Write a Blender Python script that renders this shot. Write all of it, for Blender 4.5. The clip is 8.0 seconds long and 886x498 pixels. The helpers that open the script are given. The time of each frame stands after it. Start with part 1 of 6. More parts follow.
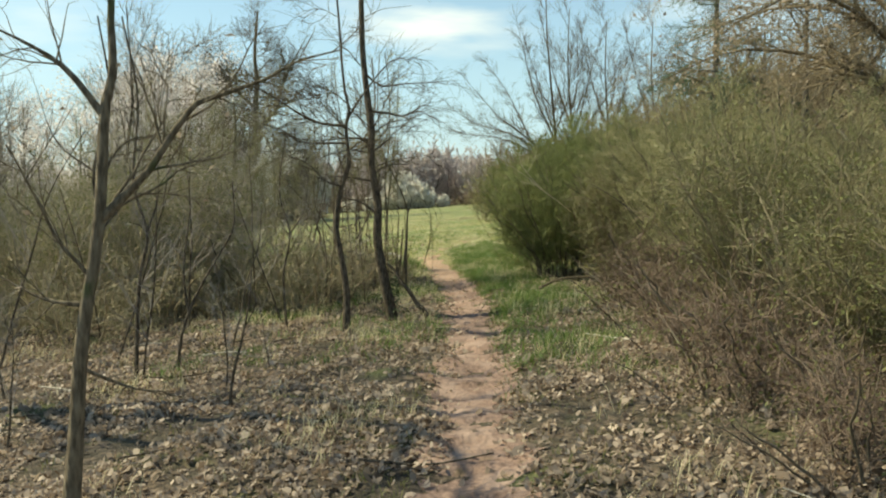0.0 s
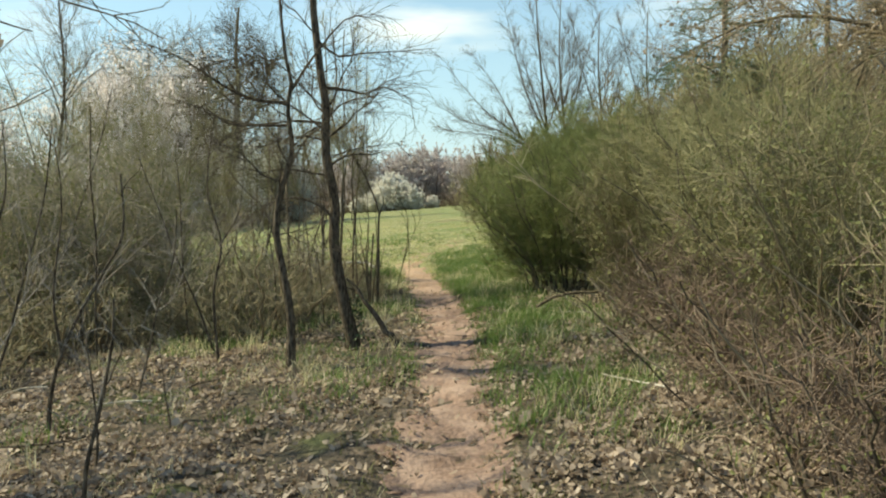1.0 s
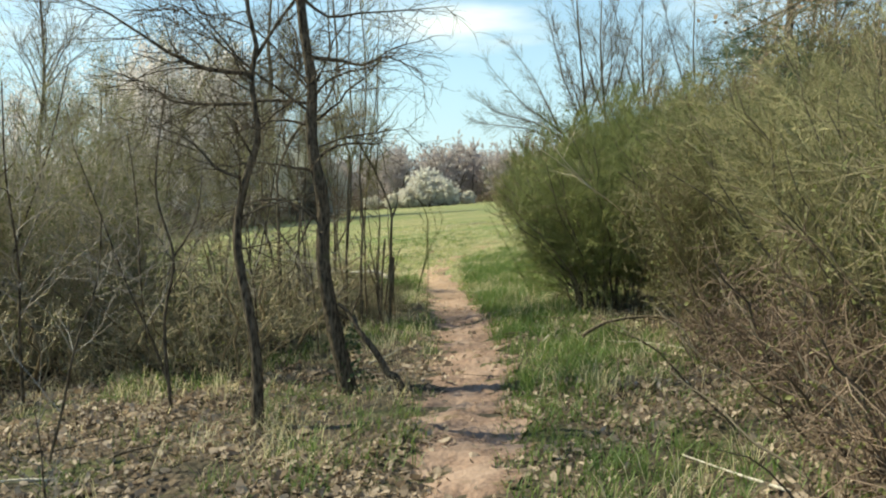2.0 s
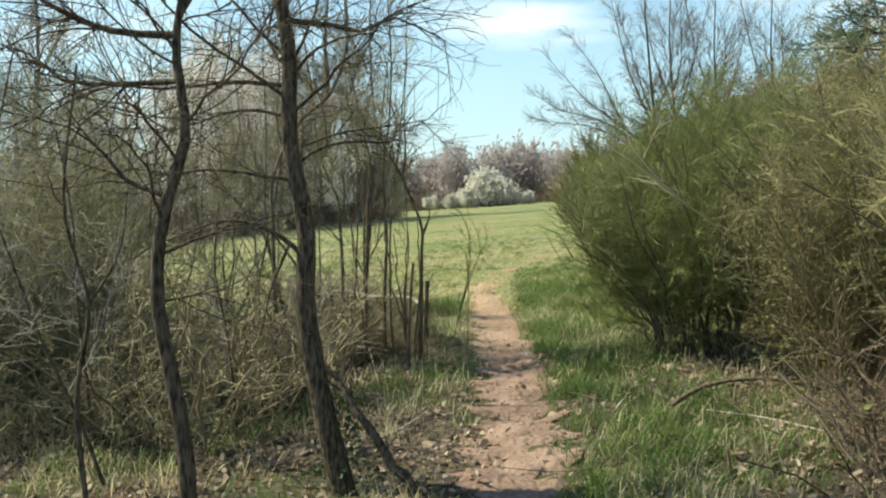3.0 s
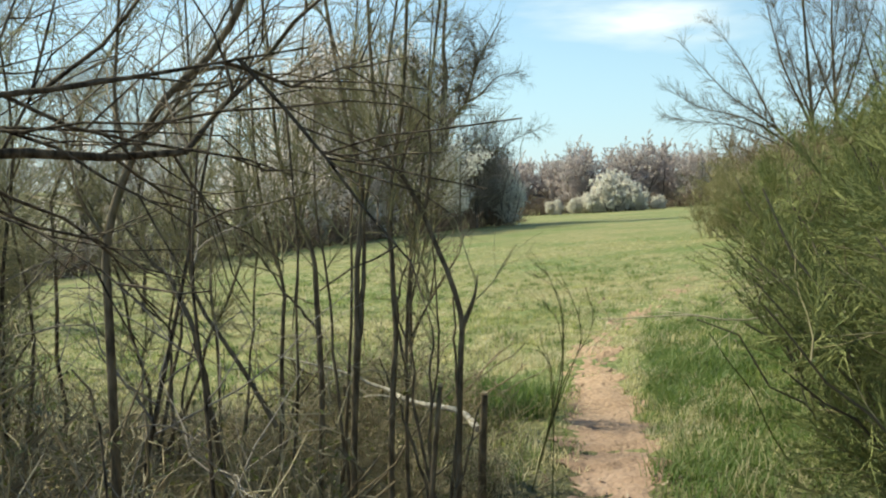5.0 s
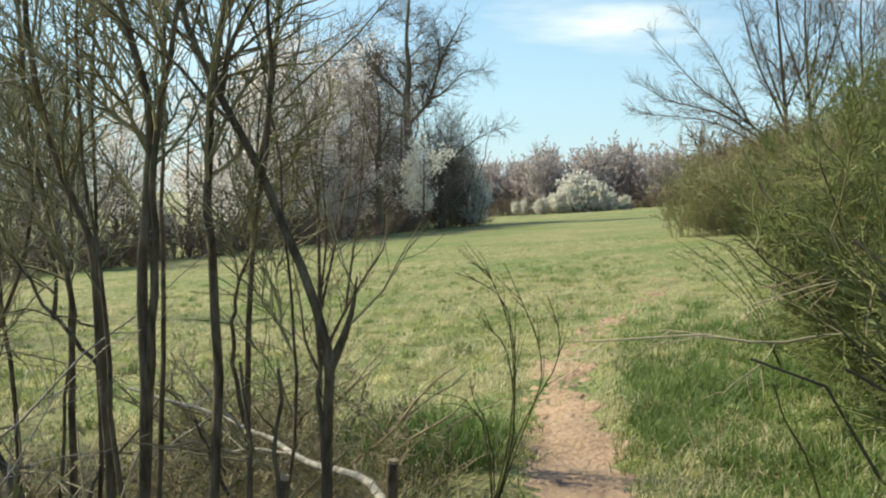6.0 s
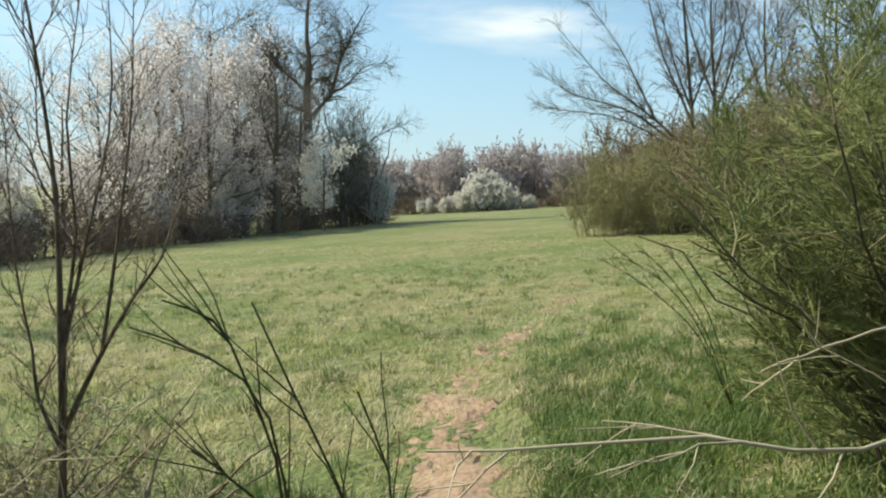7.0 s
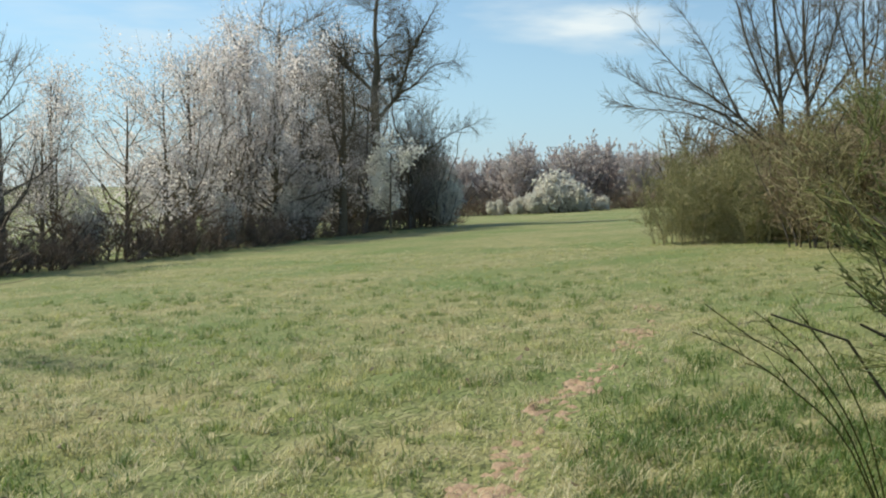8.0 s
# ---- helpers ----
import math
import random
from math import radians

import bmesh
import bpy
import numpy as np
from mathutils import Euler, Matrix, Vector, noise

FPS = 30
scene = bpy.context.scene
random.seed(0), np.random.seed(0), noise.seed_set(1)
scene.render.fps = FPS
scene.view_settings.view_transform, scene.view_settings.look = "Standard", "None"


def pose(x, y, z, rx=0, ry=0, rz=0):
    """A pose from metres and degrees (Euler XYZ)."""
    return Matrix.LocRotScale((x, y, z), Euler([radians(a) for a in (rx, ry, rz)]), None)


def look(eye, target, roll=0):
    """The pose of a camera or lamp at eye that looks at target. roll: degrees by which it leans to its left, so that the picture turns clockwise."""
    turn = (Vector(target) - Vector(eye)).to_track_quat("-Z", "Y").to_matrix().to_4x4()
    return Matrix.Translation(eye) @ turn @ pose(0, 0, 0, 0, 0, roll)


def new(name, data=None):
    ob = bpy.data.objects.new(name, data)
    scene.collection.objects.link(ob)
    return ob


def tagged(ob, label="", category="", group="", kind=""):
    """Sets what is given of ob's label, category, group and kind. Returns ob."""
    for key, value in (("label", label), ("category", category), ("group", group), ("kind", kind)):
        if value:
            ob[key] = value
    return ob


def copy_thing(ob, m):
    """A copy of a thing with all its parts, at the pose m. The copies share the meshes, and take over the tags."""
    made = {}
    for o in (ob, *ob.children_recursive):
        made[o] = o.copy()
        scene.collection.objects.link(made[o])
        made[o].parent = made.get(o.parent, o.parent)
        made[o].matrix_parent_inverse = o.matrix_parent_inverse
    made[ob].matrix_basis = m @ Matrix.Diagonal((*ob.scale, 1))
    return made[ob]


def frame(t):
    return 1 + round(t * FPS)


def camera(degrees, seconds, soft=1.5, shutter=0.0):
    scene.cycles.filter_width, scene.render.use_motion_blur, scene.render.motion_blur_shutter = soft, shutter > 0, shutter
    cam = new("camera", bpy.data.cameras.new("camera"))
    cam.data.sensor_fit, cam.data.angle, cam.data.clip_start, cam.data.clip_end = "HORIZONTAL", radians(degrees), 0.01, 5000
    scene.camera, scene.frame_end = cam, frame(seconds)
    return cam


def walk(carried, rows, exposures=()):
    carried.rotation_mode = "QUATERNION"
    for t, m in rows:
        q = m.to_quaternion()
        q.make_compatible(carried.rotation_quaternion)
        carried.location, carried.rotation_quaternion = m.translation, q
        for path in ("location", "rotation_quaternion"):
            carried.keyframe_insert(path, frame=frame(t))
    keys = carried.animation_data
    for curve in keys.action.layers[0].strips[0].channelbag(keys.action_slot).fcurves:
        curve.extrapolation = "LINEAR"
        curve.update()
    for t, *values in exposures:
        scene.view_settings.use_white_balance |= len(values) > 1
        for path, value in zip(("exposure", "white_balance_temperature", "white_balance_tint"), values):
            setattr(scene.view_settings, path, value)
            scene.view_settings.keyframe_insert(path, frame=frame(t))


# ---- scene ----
cam = camera(55.1, 8.0, soft=2.1)

# seconds, place in metres, then yaw to the left, pitch up and roll in degrees
PATH = [
    (0.0, 0.000, 0.000, 1.549, -0.38, -4.15, 0.14),
    (0.5, 0.098, 1.078, 1.524, -2.82, -4.08, 0.15),
    (1.0, 0.173, 2.092, 1.491, -1.05, -4.07, -0.20),
    (1.2, 0.192, 2.462, 1.480, -1.04, -4.24, -0.05),
    (2.3, 0.373, 4.509, 1.534, 2.04, -4.38, -0.35),
    (2.5, 0.378, 4.878, 1.545, 2.09, -4.37, -0.43),
    (3.0, 0.447, 5.889, 1.600, 5.54, -4.42, -0.32),
    (3.5, 0.474, 6.913, 1.665, 5.02, -4.29, 0.02),
    (4.0, 0.518, 7.862, 1.745, 10.69, -4.29, -0.39),
    (4.2, 0.483, 8.226, 1.789, 11.95, -4.29, -0.09),
    (5.3, 0.360, 10.193, 1.792, 14.20, -4.21, -0.24),
    (5.5, 0.337, 10.532, 1.763, 14.16, -4.21, -0.05),
    (6.0, 0.264, 11.387, 1.617, 11.75, -4.14, -0.13),
    (6.5, 0.280, 12.299, 1.441, 9.56, -4.23, 0.08),
    (7.0, 0.238, 13.248, 1.513, 5.41, -4.20, 0.46),
    (7.5, 0.295, 14.104, 1.589, 2.95, -4.09, 0.84),
    (8.0, 0.298, 14.899, 1.641, 10.28, -4.24, 0.47),
]


def stance(x, y, z, yaw, pitch, roll):
    return pose(x, y, z, 0, 0, yaw) @ pose(0, 0, 0, 90 + pitch, 0, 0) @ pose(0, 0, 0, 0, 0, roll)


walk(cam, [(t, stance(*rest)) for t, *rest in PATH], exposures=[(0.0, 0.46, 8350, -4), (1.0, 0.52, 8100, -4), (3.5, 0.63, 7650, -4), (5.5, 0.48, 7600, -3), (6.5, 0.44, 7350, -1), (7.0, 0.33, 7250, -1), (8.0, 0.13, 7050, 0)])

# ---------------------------------------------------------------- light
SUN_ELEVATION, SUN_SIDE = 44.0, 79.0        # degrees; SUN_SIDE: left of straight ahead (+y)

sun_data = bpy.data.lights.new("sun", "SUN")
sun_data.energy, sun_data.angle, sun_data.color = 4.6, radians(0.6), (1.0, 0.95, 0.86)
sun = new("sun", sun_data)
e, a = radians(SUN_ELEVATION), radians(SUN_SIDE)
sun_way = Vector((-math.sin(a) * math.cos(e), math.cos(a) * math.cos(e), math.sin(e)))
sun.matrix_world = look(sun_way * 60, (0, 0, 0))

world = bpy.data.worlds.new("sky")
scene.world = world
world.use_nodes = True
wn, wl = world.node_tree.nodes, world.node_tree.links
wn.clear()
w_out = wn.new("ShaderNodeOutputWorld")
w_bg = wn.new("ShaderNodeBackground")
w_bg.inputs["Strength"].default_value = 0.140
w_sky = wn.new("ShaderNodeTexSky")
w_sky.sky_type, w_sky.sun_disc = "NISHITA", False
w_sky.sun_elevation, w_sky.sun_rotation = e, -a
w_sky.air_density, w_sky.dust_density, w_sky.ozone_density = 1.0, 0.05, 3.2
w_co = wn.new("ShaderNodeTexCoord")
w_sep = wn.new("ShaderNodeSeparateXYZ")
wl.new(w_co.outputs["Generated"], w_sep.inputs[0])


def w_math(kind, one, two):
    n = wn.new("ShaderNodeMath")
    n.operation = kind
    for i, v in enumerate((one, two)):
        if isinstance(v, (int, float)):
            n.inputs[i].default_value = v
        else:
            wl.new(v, n.inputs[i])
    return n.outputs[0]


def cloud_bank(x, sx, z, sz, strength):
    """A soft bank of cloud round one part of the sky ahead."""
    u = w_math("POWER", w_math("ABSOLUTE", w_math("DIVIDE", w_math("SUBTRACT", w_sep.outputs["X"], x), sx), 0), 2)
    v = w_math("POWER", w_math("ABSOLUTE", w_math("DIVIDE", w_math("SUBTRACT", w_sep.outputs["Z"], z), sz), 0), 2)
    return w_math("MULTIPLY", w_math("POWER", 2.718, w_math("MULTIPLY", w_math("ADD", u, v), -1)), strength)


w_map = wn.new("ShaderNodeMapping")
w_map.inputs["Scale"].default_value = (5.0, 5.0, 26.0)
w_noise = wn.new("ShaderNodeTexNoise")
w_noise.inputs["Scale"].default_value, w_noise.inputs["Detail"].default_value = 2.2, 6.0
wl.new(w_co.outputs["Generated"], w_map.inputs["Vector"])
wl.new(w_map.outputs[0], w_noise.inputs["Vector"])
bank = w_math("ADD", cloud_bank(0.005, 0.085, 0.180, 0.028, 1.15), cloud_bank(0.34, 0.17, 0.24, 0.13, 0.6))
bank = w_math("ADD", bank, cloud_bank(-0.45, 0.2, 0.16, 0.1, 0.5))
bank = w_math("ADD", bank, cloud_bank(-0.11, 0.07, 0.195, 0.022, 0.45))
bank = w_math("ADD", bank, 0.12)
w_ramp = wn.new("ShaderNodeMapRange")
w_ramp.inputs["From Min"].default_value, w_ramp.inputs["From Max"].default_value = 0.20, 0.74
wl.new(w_math("MULTIPLY", w_noise.outputs["Fac"], bank), w_ramp.inputs["Value"])
w_mix = wn.new("ShaderNodeMixRGB")
w_mix.inputs[2].default_value = (6.3, 6.6, 7.2, 1)
wl.new(w_ramp.outputs[0], w_mix.inputs[0])
wl.new(w_sky.outputs[0], w_mix.inputs[1])
# pale haze low over the land
w_haze = wn.new("ShaderNodeMixRGB")
w_haze.inputs[2].default_value = (2.15, 3.45, 5.5, 1)
wl.new(cloud_bank(0.0, 9.0, 0.0, 0.17, 0.7), w_haze.inputs[0])
wl.new(w_mix.outputs[0], w_haze.inputs[1])
wl.new(w_haze.outputs[0], w_bg.inputs["Color"])
wl.new(w_bg.outputs[0], w_out.inputs[0])


# ---------------------------------------------------------------- materials
def rgb(c):
    return (*c, 1.0)


def material(name):
    m = bpy.data.materials.new(name)
    m.use_nodes = True
    n, l = m.node_tree.nodes, m.node_tree.links
    return m, n, l, n["Principled BSDF"]


def noise_mix(n, l, vector, scale, low, high, c1, c2, detail=5.0):
    """Two colours, of which a noise chooses: the node whose output 0 is the colour."""
    t = n.new("ShaderNodeTexNoise")
    t.inputs["Scale"].default_value, t.inputs["Detail"].default_value = scale, detail
    l.new(vector, t.inputs["Vector"])
    r = n.new("ShaderNodeMapRange")
    r.inputs["From Min"].default_value, r.inputs["From Max"].default_value = low, high
    l.new(t.outputs["Fac"], r.inputs["Value"])
    x = n.new("ShaderNodeMixRGB")
    for i, c in ((1, c1), (2, c2)):
        if isinstance(c, tuple):
            x.inputs[i].default_value = rgb(c)
        else:
            l.new(c, x.inputs[i])
    l.new(r.outputs[0], x.inputs[0])
    return x, t


def relief(n, l, bsdf, height, distance, strength=0.6):
    b = n.new("ShaderNodeBump")
    b.inputs["Distance"].default_value, b.inputs["Strength"].default_value = distance, strength
    l.new(height, b.inputs["Height"])
    l.new(b.outputs[0], bsdf.inputs["Normal"])


def bark(name, dark, pale, moss, scale=14.0, moss_share=0.62):
    """Bark with long fissures, pale lichen and green algae."""
    m, n, l, p = material(name)
    co = n.new("ShaderNodeTexCoord").outputs["Object"]
    mp = n.new("ShaderNodeMapping")
    mp.inputs["Scale"].default_value = (1, 1, 0.25)
    l.new(co, mp.inputs["Vector"])
    x, fine = noise_mix(n, l, mp.outputs[0], scale * 3, 0.35, 0.65, dark, pale, 7)
    y, _ = noise_mix(n, l, co, scale * 0.35, moss_share, moss_share + 0.14, x.outputs[0], moss)
    l.new(y.outputs[0], p.inputs["Base Color"])
    p.inputs["Roughness"].default_value = 0.88
    p.inputs["Specular IOR Level"].default_value = 0.2
    relief(n, l, p, fine.outputs["Fac"], 0.02, 0.8)
    return m


def twig(name, one, two):
    """Thin shoots: each its own tone between two colours."""
    m, n, l, p = material(name)
    g = n.new("ShaderNodeNewGeometry")
    x = n.new("ShaderNodeMixRGB")
    x.inputs[1].default_value, x.inputs[2].default_value = rgb(one), rgb(two)
    l.new(g.outputs["Random Per Island"], x.inputs[0])
    l.new(x.outputs[0], p.inputs["Base Color"])
    p.inputs["Roughness"].default_value = 0.75
    p.inputs["Specular IOR Level"].default_value = 0.25
    return m


def leaf(name, one, two, through_share=0.35, patches=()):
    """Thin leaves, blades or petals, each its own tone, that let some light through."""
    m, n, l, p = material(name)
    g = n.new("ShaderNodeNewGeometry")
    x = n.new("ShaderNodeMixRGB")
    x.inputs[1].default_value, x.inputs[2].default_value = rgb(one), rgb(two)
    l.new(g.outputs["Random Per Island"], x.inputs[0])
    co = n.new("ShaderNodeTexCoord").outputs["Object"]
    y, _ = noise_mix(n, l, co, 1.3, 0.35, 0.75, x.outputs[0], tuple(0.5 * (u + v) * 0.8 for u, v in zip(one, two)))
    for scale, at, colour in patches:
        y, _ = noise_mix(n, l, co, scale, at, at + 0.12, y.outputs[0], colour, 6)
    l.new(y.outputs[0], p.inputs["Base Color"])
    p.inputs["Roughness"].default_value = 0.6
    t = n.new("ShaderNodeBsdfTranslucent")
    l.new(y.outputs[0], t.inputs["Color"])
    s = n.new("ShaderNodeMixShader")
    s.inputs[0].default_value = through_share
    l.new(p.outputs[0], s.inputs[1])
    l.new(t.outputs[0], s.inputs[2])
    l.new(s.outputs[0], n["Material Output"].inputs["Surface"])
    return m


BARK_GREY = bark("bark_grey", (0.028, 0.021, 0.014), (0.175, 0.138, 0.10), (0.095, 0.088, 0.048), 20.0)
BARK_DARK = bark("bark_dark", (0.086, 0.066, 0.043), (0.235, 0.188, 0.128), (0.09, 0.10, 0.045))
BARK_FAR = bark("bark_far", (0.07, 0.06, 0.05), (0.17, 0.145, 0.12), (0.13, 0.125, 0.08), 5.0)
BARK_PALE = bark("bark_pale", (0.34, 0.30, 0.24), (0.60, 0.55, 0.47), (0.40, 0.37, 0.27))
CUT_WOOD = bark("cut_wood", (0.38, 0.28, 0.17), (0.55, 0.44, 0.30), (0.30, 0.26, 0.18), 30.0)
TWIG_GREY = twig("twig_grey", (0.195, 0.168, 0.145), (0.42, 0.37, 0.32))
TWIG_BROWN = twig("twig_brown", (0.155, 0.12, 0.072), (0.42, 0.335, 0.22))
TWIG_OLIVE = twig("twig_olive", (0.17, 0.16, 0.075), (0.46, 0.42, 0.25))
# reddish twigs of the far woods, aerial haze painted in as a paler tone
TWIG_RED_HAZED = twig("twig_red_hazed", (0.40, 0.335, 0.315), (0.60, 0.525, 0.49))
TWIG_HAZE = twig("twig_haze", (0.25, 0.222, 0.14), (0.50, 0.435, 0.305))
TWIG_RUST = twig("twig_rust", (0.13, 0.09, 0.065), (0.30, 0.22, 0.165))
TWIG_PALE = twig("twig_pale", (0.40, 0.34, 0.22), (0.60, 0.52, 0.38))
BROOM_SHOOT = twig("broom_shoot", (0.125, 0.158, 0.052), (0.34, 0.35, 0.14))
BROOM_OLIVE = twig("broom_olive", (0.21, 0.197, 0.09), (0.47, 0.425, 0.235))
BROOM_LEAF = leaf("broom_leaf", (0.085, 0.125, 0.036), (0.22, 0.25, 0.085))
BUD_LEAF = leaf("bud_leaf", (0.13, 0.155, 0.045), (0.28, 0.28, 0.105))
NEEDLE = leaf("needle", (0.06, 0.10, 0.05), (0.14, 0.18, 0.10), 0.15)
PETAL = leaf("petal", (0.91, 0.80, 0.765), (0.97, 0.91, 0.885), 0.62)
WHIP = twig("whip", (0.055, 0.06, 0.022), (0.12, 0.12, 0.045))
# pink buds of the far woods, lightened in colour to imitate aerial haze
BUD_PINK_HAZED = leaf("bud_pink_hazed", (0.605, 0.526, 0.504), (0.806, 0.734, 0.706), 0.5)
BUD_RUST = leaf("bud_rust", (0.22, 0.16, 0.09), (0.42, 0.32, 0.21), 0.4)
TWIG_DARK = twig("twig_dark", (0.075, 0.063, 0.045), (0.18, 0.15, 0.11))
TWIG_TANGLE = twig("twig_tangle", (0.25, 0.205, 0.125), (0.46, 0.39, 0.25))
PETAL_WHITE = leaf("petal_white", (0.90, 0.86, 0.77), (0.97, 0.94, 0.88), 0.5)
DEAD_LEAF = leaf("dead_leaf", (0.12, 0.078, 0.048), (0.70, 0.56, 0.43), 0.35)
GRASS_BLADE = leaf("grass_blade", (0.07, 0.15, 0.03), (0.235, 0.31, 0.09), 0.45)
MEADOW_BLADE = leaf("meadow_blade", (0.27, 0.31, 0.09), (0.66, 0.63, 0.30), 0.5, ((0.45, 0.50, (0.34, 0.40, 0.12)), (1.3, 0.56, (0.78, 0.70, 0.40)), (0.9, 0.57, (0.20, 0.27, 0.075)), (2.9, 0.56, (0.15, 0.22, 0.06))))
MOSS_BLADE = leaf("moss_blade", (0.085, 0.10, 0.028), (0.22, 0.22, 0.07), 0.4)
GRASS_DRY = leaf("grass_dry", (0.48, 0.42, 0.22), (0.84, 0.77, 0.53), 0.5)
TWIG_MOSS = twig("twig_moss", (0.11, 0.10, 0.05), (0.35, 0.30, 0.18))
IVY = leaf("ivy", (0.03, 0.06, 0.02), (0.09, 0.13, 0.045), 0.15)


def ground_material():
    """Leaf mould in the wood, short spring grass with dry and bare places in the meadow."""
    m, n, l, p = material("ground")
    co = n.new("ShaderNodeTexCoord").outputs["Object"]
    litter, _ = noise_mix(n, l, co, 22.0, 0.36, 0.64, (0.032, 0.024, 0.015), (0.17, 0.125, 0.085), 9)
    litter, _ = noise_mix(n, l, co, 5.0, 0.42, 0.62, litter.outputs[0], (0.062, 0.050, 0.030), 8)
    litter, _ = noise_mix(n, l, co, 1.3, 0.52, 0.66, litter.outputs[0], (0.085, 0.092, 0.032), 7)
    lawn, _ = noise_mix(n, l, co, 26.0, 0.3, 0.7, (0.105, 0.125, 0.038), (0.30, 0.30, 0.115), 8)
    lawn, _ = noise_mix(n, l, co, 5.5, 0.5, 0.72, lawn.outputs[0], (0.43, 0.375, 0.21), 7)
    lawn, _ = noise_mix(n, l, co, 1.3, 0.46, 0.68, lawn.outputs[0], (0.33, 0.29, 0.135), 6)
    lawn, _ = noise_mix(n, l, co, 0.21, 0.42, 0.68, lawn.outputs[0], (0.145, 0.195, 0.055), 4)
    # the wood's edge runs across the path and wavers
    sep = n.new("ShaderNodeSeparateXYZ")
    l.new(co, sep.inputs[0])
    wave = n.new("ShaderNodeTexNoise")
    wave.inputs["Scale"].default_value = 0.45
    l.new(co, wave.inputs["Vector"])
    add = n.new("ShaderNodeMath")
    add.operation = "MULTIPLY_ADD"
    add.inputs[1].default_value = 5.0
    l.new(wave.outputs["Fac"], add.inputs[0])
    tilt = n.new("ShaderNodeMath")
    tilt.operation = "MULTIPLY_ADD"
    tilt.inputs[1].default_value = 0.3
    l.new(sep.outputs["X"], tilt.inputs[0])
    l.new(sep.outputs["Y"], tilt.inputs[2])
    l.new(tilt.outputs[0], add.inputs[2])
    edge = n.new("ShaderNodeMapRange")
    edge.inputs["From Min"].default_value, edge.inputs["From Max"].default_value = 16.6, 19.2
    l.new(add.outputs[0], edge.inputs["Value"])
    x = n.new("ShaderNodeMixRGB")
    l.new(edge.outputs[0], x.inputs[0])
    l.new(litter.outputs[0], x.inputs[1])
    l.new(lawn.outputs[0], x.inputs[2])
    l.new(x.outputs[0], p.inputs["Base Color"])
    p.inputs["Roughness"].default_value = 0.95
    h = n.new("ShaderNodeTexNoise")
    h.inputs["Scale"].default_value, h.inputs["Detail"].default_value = 18.0, 8.0
    l.new(co, h.inputs["Vector"])
    relief(n, l, p, h.outputs["Fac"], 0.08, 1.0)
    return m


def earth_material():
    """Trodden reddish earth with paler dust and fine stones."""
    m, n, l, p = material("earth")
    co = n.new("ShaderNodeTexCoord").outputs["Object"]
    x, _ = noise_mix(n, l, co, 34.0, 0.3, 0.7, (0.155, 0.095, 0.070), (0.31, 0.205, 0.155), 9)
    y, big = noise_mix(n, l, co, 2.6, 0.45, 0.7, x.outputs[0], (0.39, 0.275, 0.215), 6)
    z, _ = noise_mix(n, l, co, 7.0, 0.60, 0.72, y.outputs[0], (0.17, 0.12, 0.07), 6)
    # paler, sandier soil out in the meadow
    sep = n.new("ShaderNodeSeparateXYZ")
    l.new(co, sep.inputs[0])
    out = n.new("ShaderNodeMapRange")
    out.inputs["From Min"].default_value, out.inputs["From Max"].default_value = 13.5, 17.5
    l.new(sep.outputs["Y"], out.inputs["Value"])
    sand, _ = noise_mix(n, l, co, 30.0, 0.3, 0.7, (0.27, 0.175, 0.115), (0.47, 0.325, 0.22), 9)
    soil = n.new("ShaderNodeMixRGB")
    l.new(out.outputs[0], soil.inputs[0])
    l.new(z.outputs[0], soil.inputs[1])
    l.new(sand.outputs[0], soil.inputs[2])
    l.new(soil.outputs[0], p.inputs["Base Color"])
    p.inputs["Roughness"].default_value = 0.95
    h = n.new("ShaderNodeTexNoise")
    h.inputs["Scale"].default_value, h.inputs["Detail"].default_value = 22.0, 9.0
    l.new(co, h.inputs["Vector"])
    relief(n, l, p, h.outputs["Fac"], 0.03, 0.8)
    return m


GROUND, EARTH = ground_material(), earth_material()


# ---------------------------------------------------------------- mesh helpers
def mesh_of(name, pieces, mat, smooth=True):
    """A mesh from pieces (vertices n x 3, faces m x k)."""
    pieces = [(np.asarray(v, float).reshape(-1, 3), np.asarray(f, int)) for v, f in pieces if len(f)]
    start, verts, loops, sizes = 0, [], [], []
    for v, f in pieces:
        verts.append(v)
        loops.append((f + start).ravel())
        sizes.append(np.full(len(f), f.shape[1]))
        start += len(v)
    verts, loops, sizes = np.concatenate(verts), np.concatenate(loops), np.concatenate(sizes)
    me = bpy.data.meshes.new(name)
    me.vertices.add(len(verts))
    me.vertices.foreach_set("co", verts.ravel())
    me.loops.add(len(loops))
    me.loops.foreach_set("vertex_index", loops)
    me.polygons.add(len(sizes))
    me.polygons.foreach_set("loop_start", np.concatenate([[0], np.cumsum(sizes)[:-1]]))
    me.polygons.foreach_set("use_smooth", np.full(len(sizes), smooth))
    me.materials.append(mat)
    me.update(calc_edges=True)
    return me


def thing(name, place, label, category, group="", turn=0.0, size=1.0):
    ob = tagged(new(name), label, category, group)
    ob.empty_display_size = 0.2
    ob.matrix_world = pose(*place, 0, 0, turn) @ Matrix.Scale(size, 4)
    return ob


def part(name, pieces, mat, parent, label="", smooth=True, kind=""):
    """One mesh object under a thing or a part, in its coordinates."""
    ob = new(name, mesh_of(name, pieces, mat, smooth))
    ob.parent = parent
    return tagged(ob, label, kind=kind)


def unit(v):
    return v / np.maximum(np.linalg.norm(v, axis=-1, keepdims=True), 1e-9)


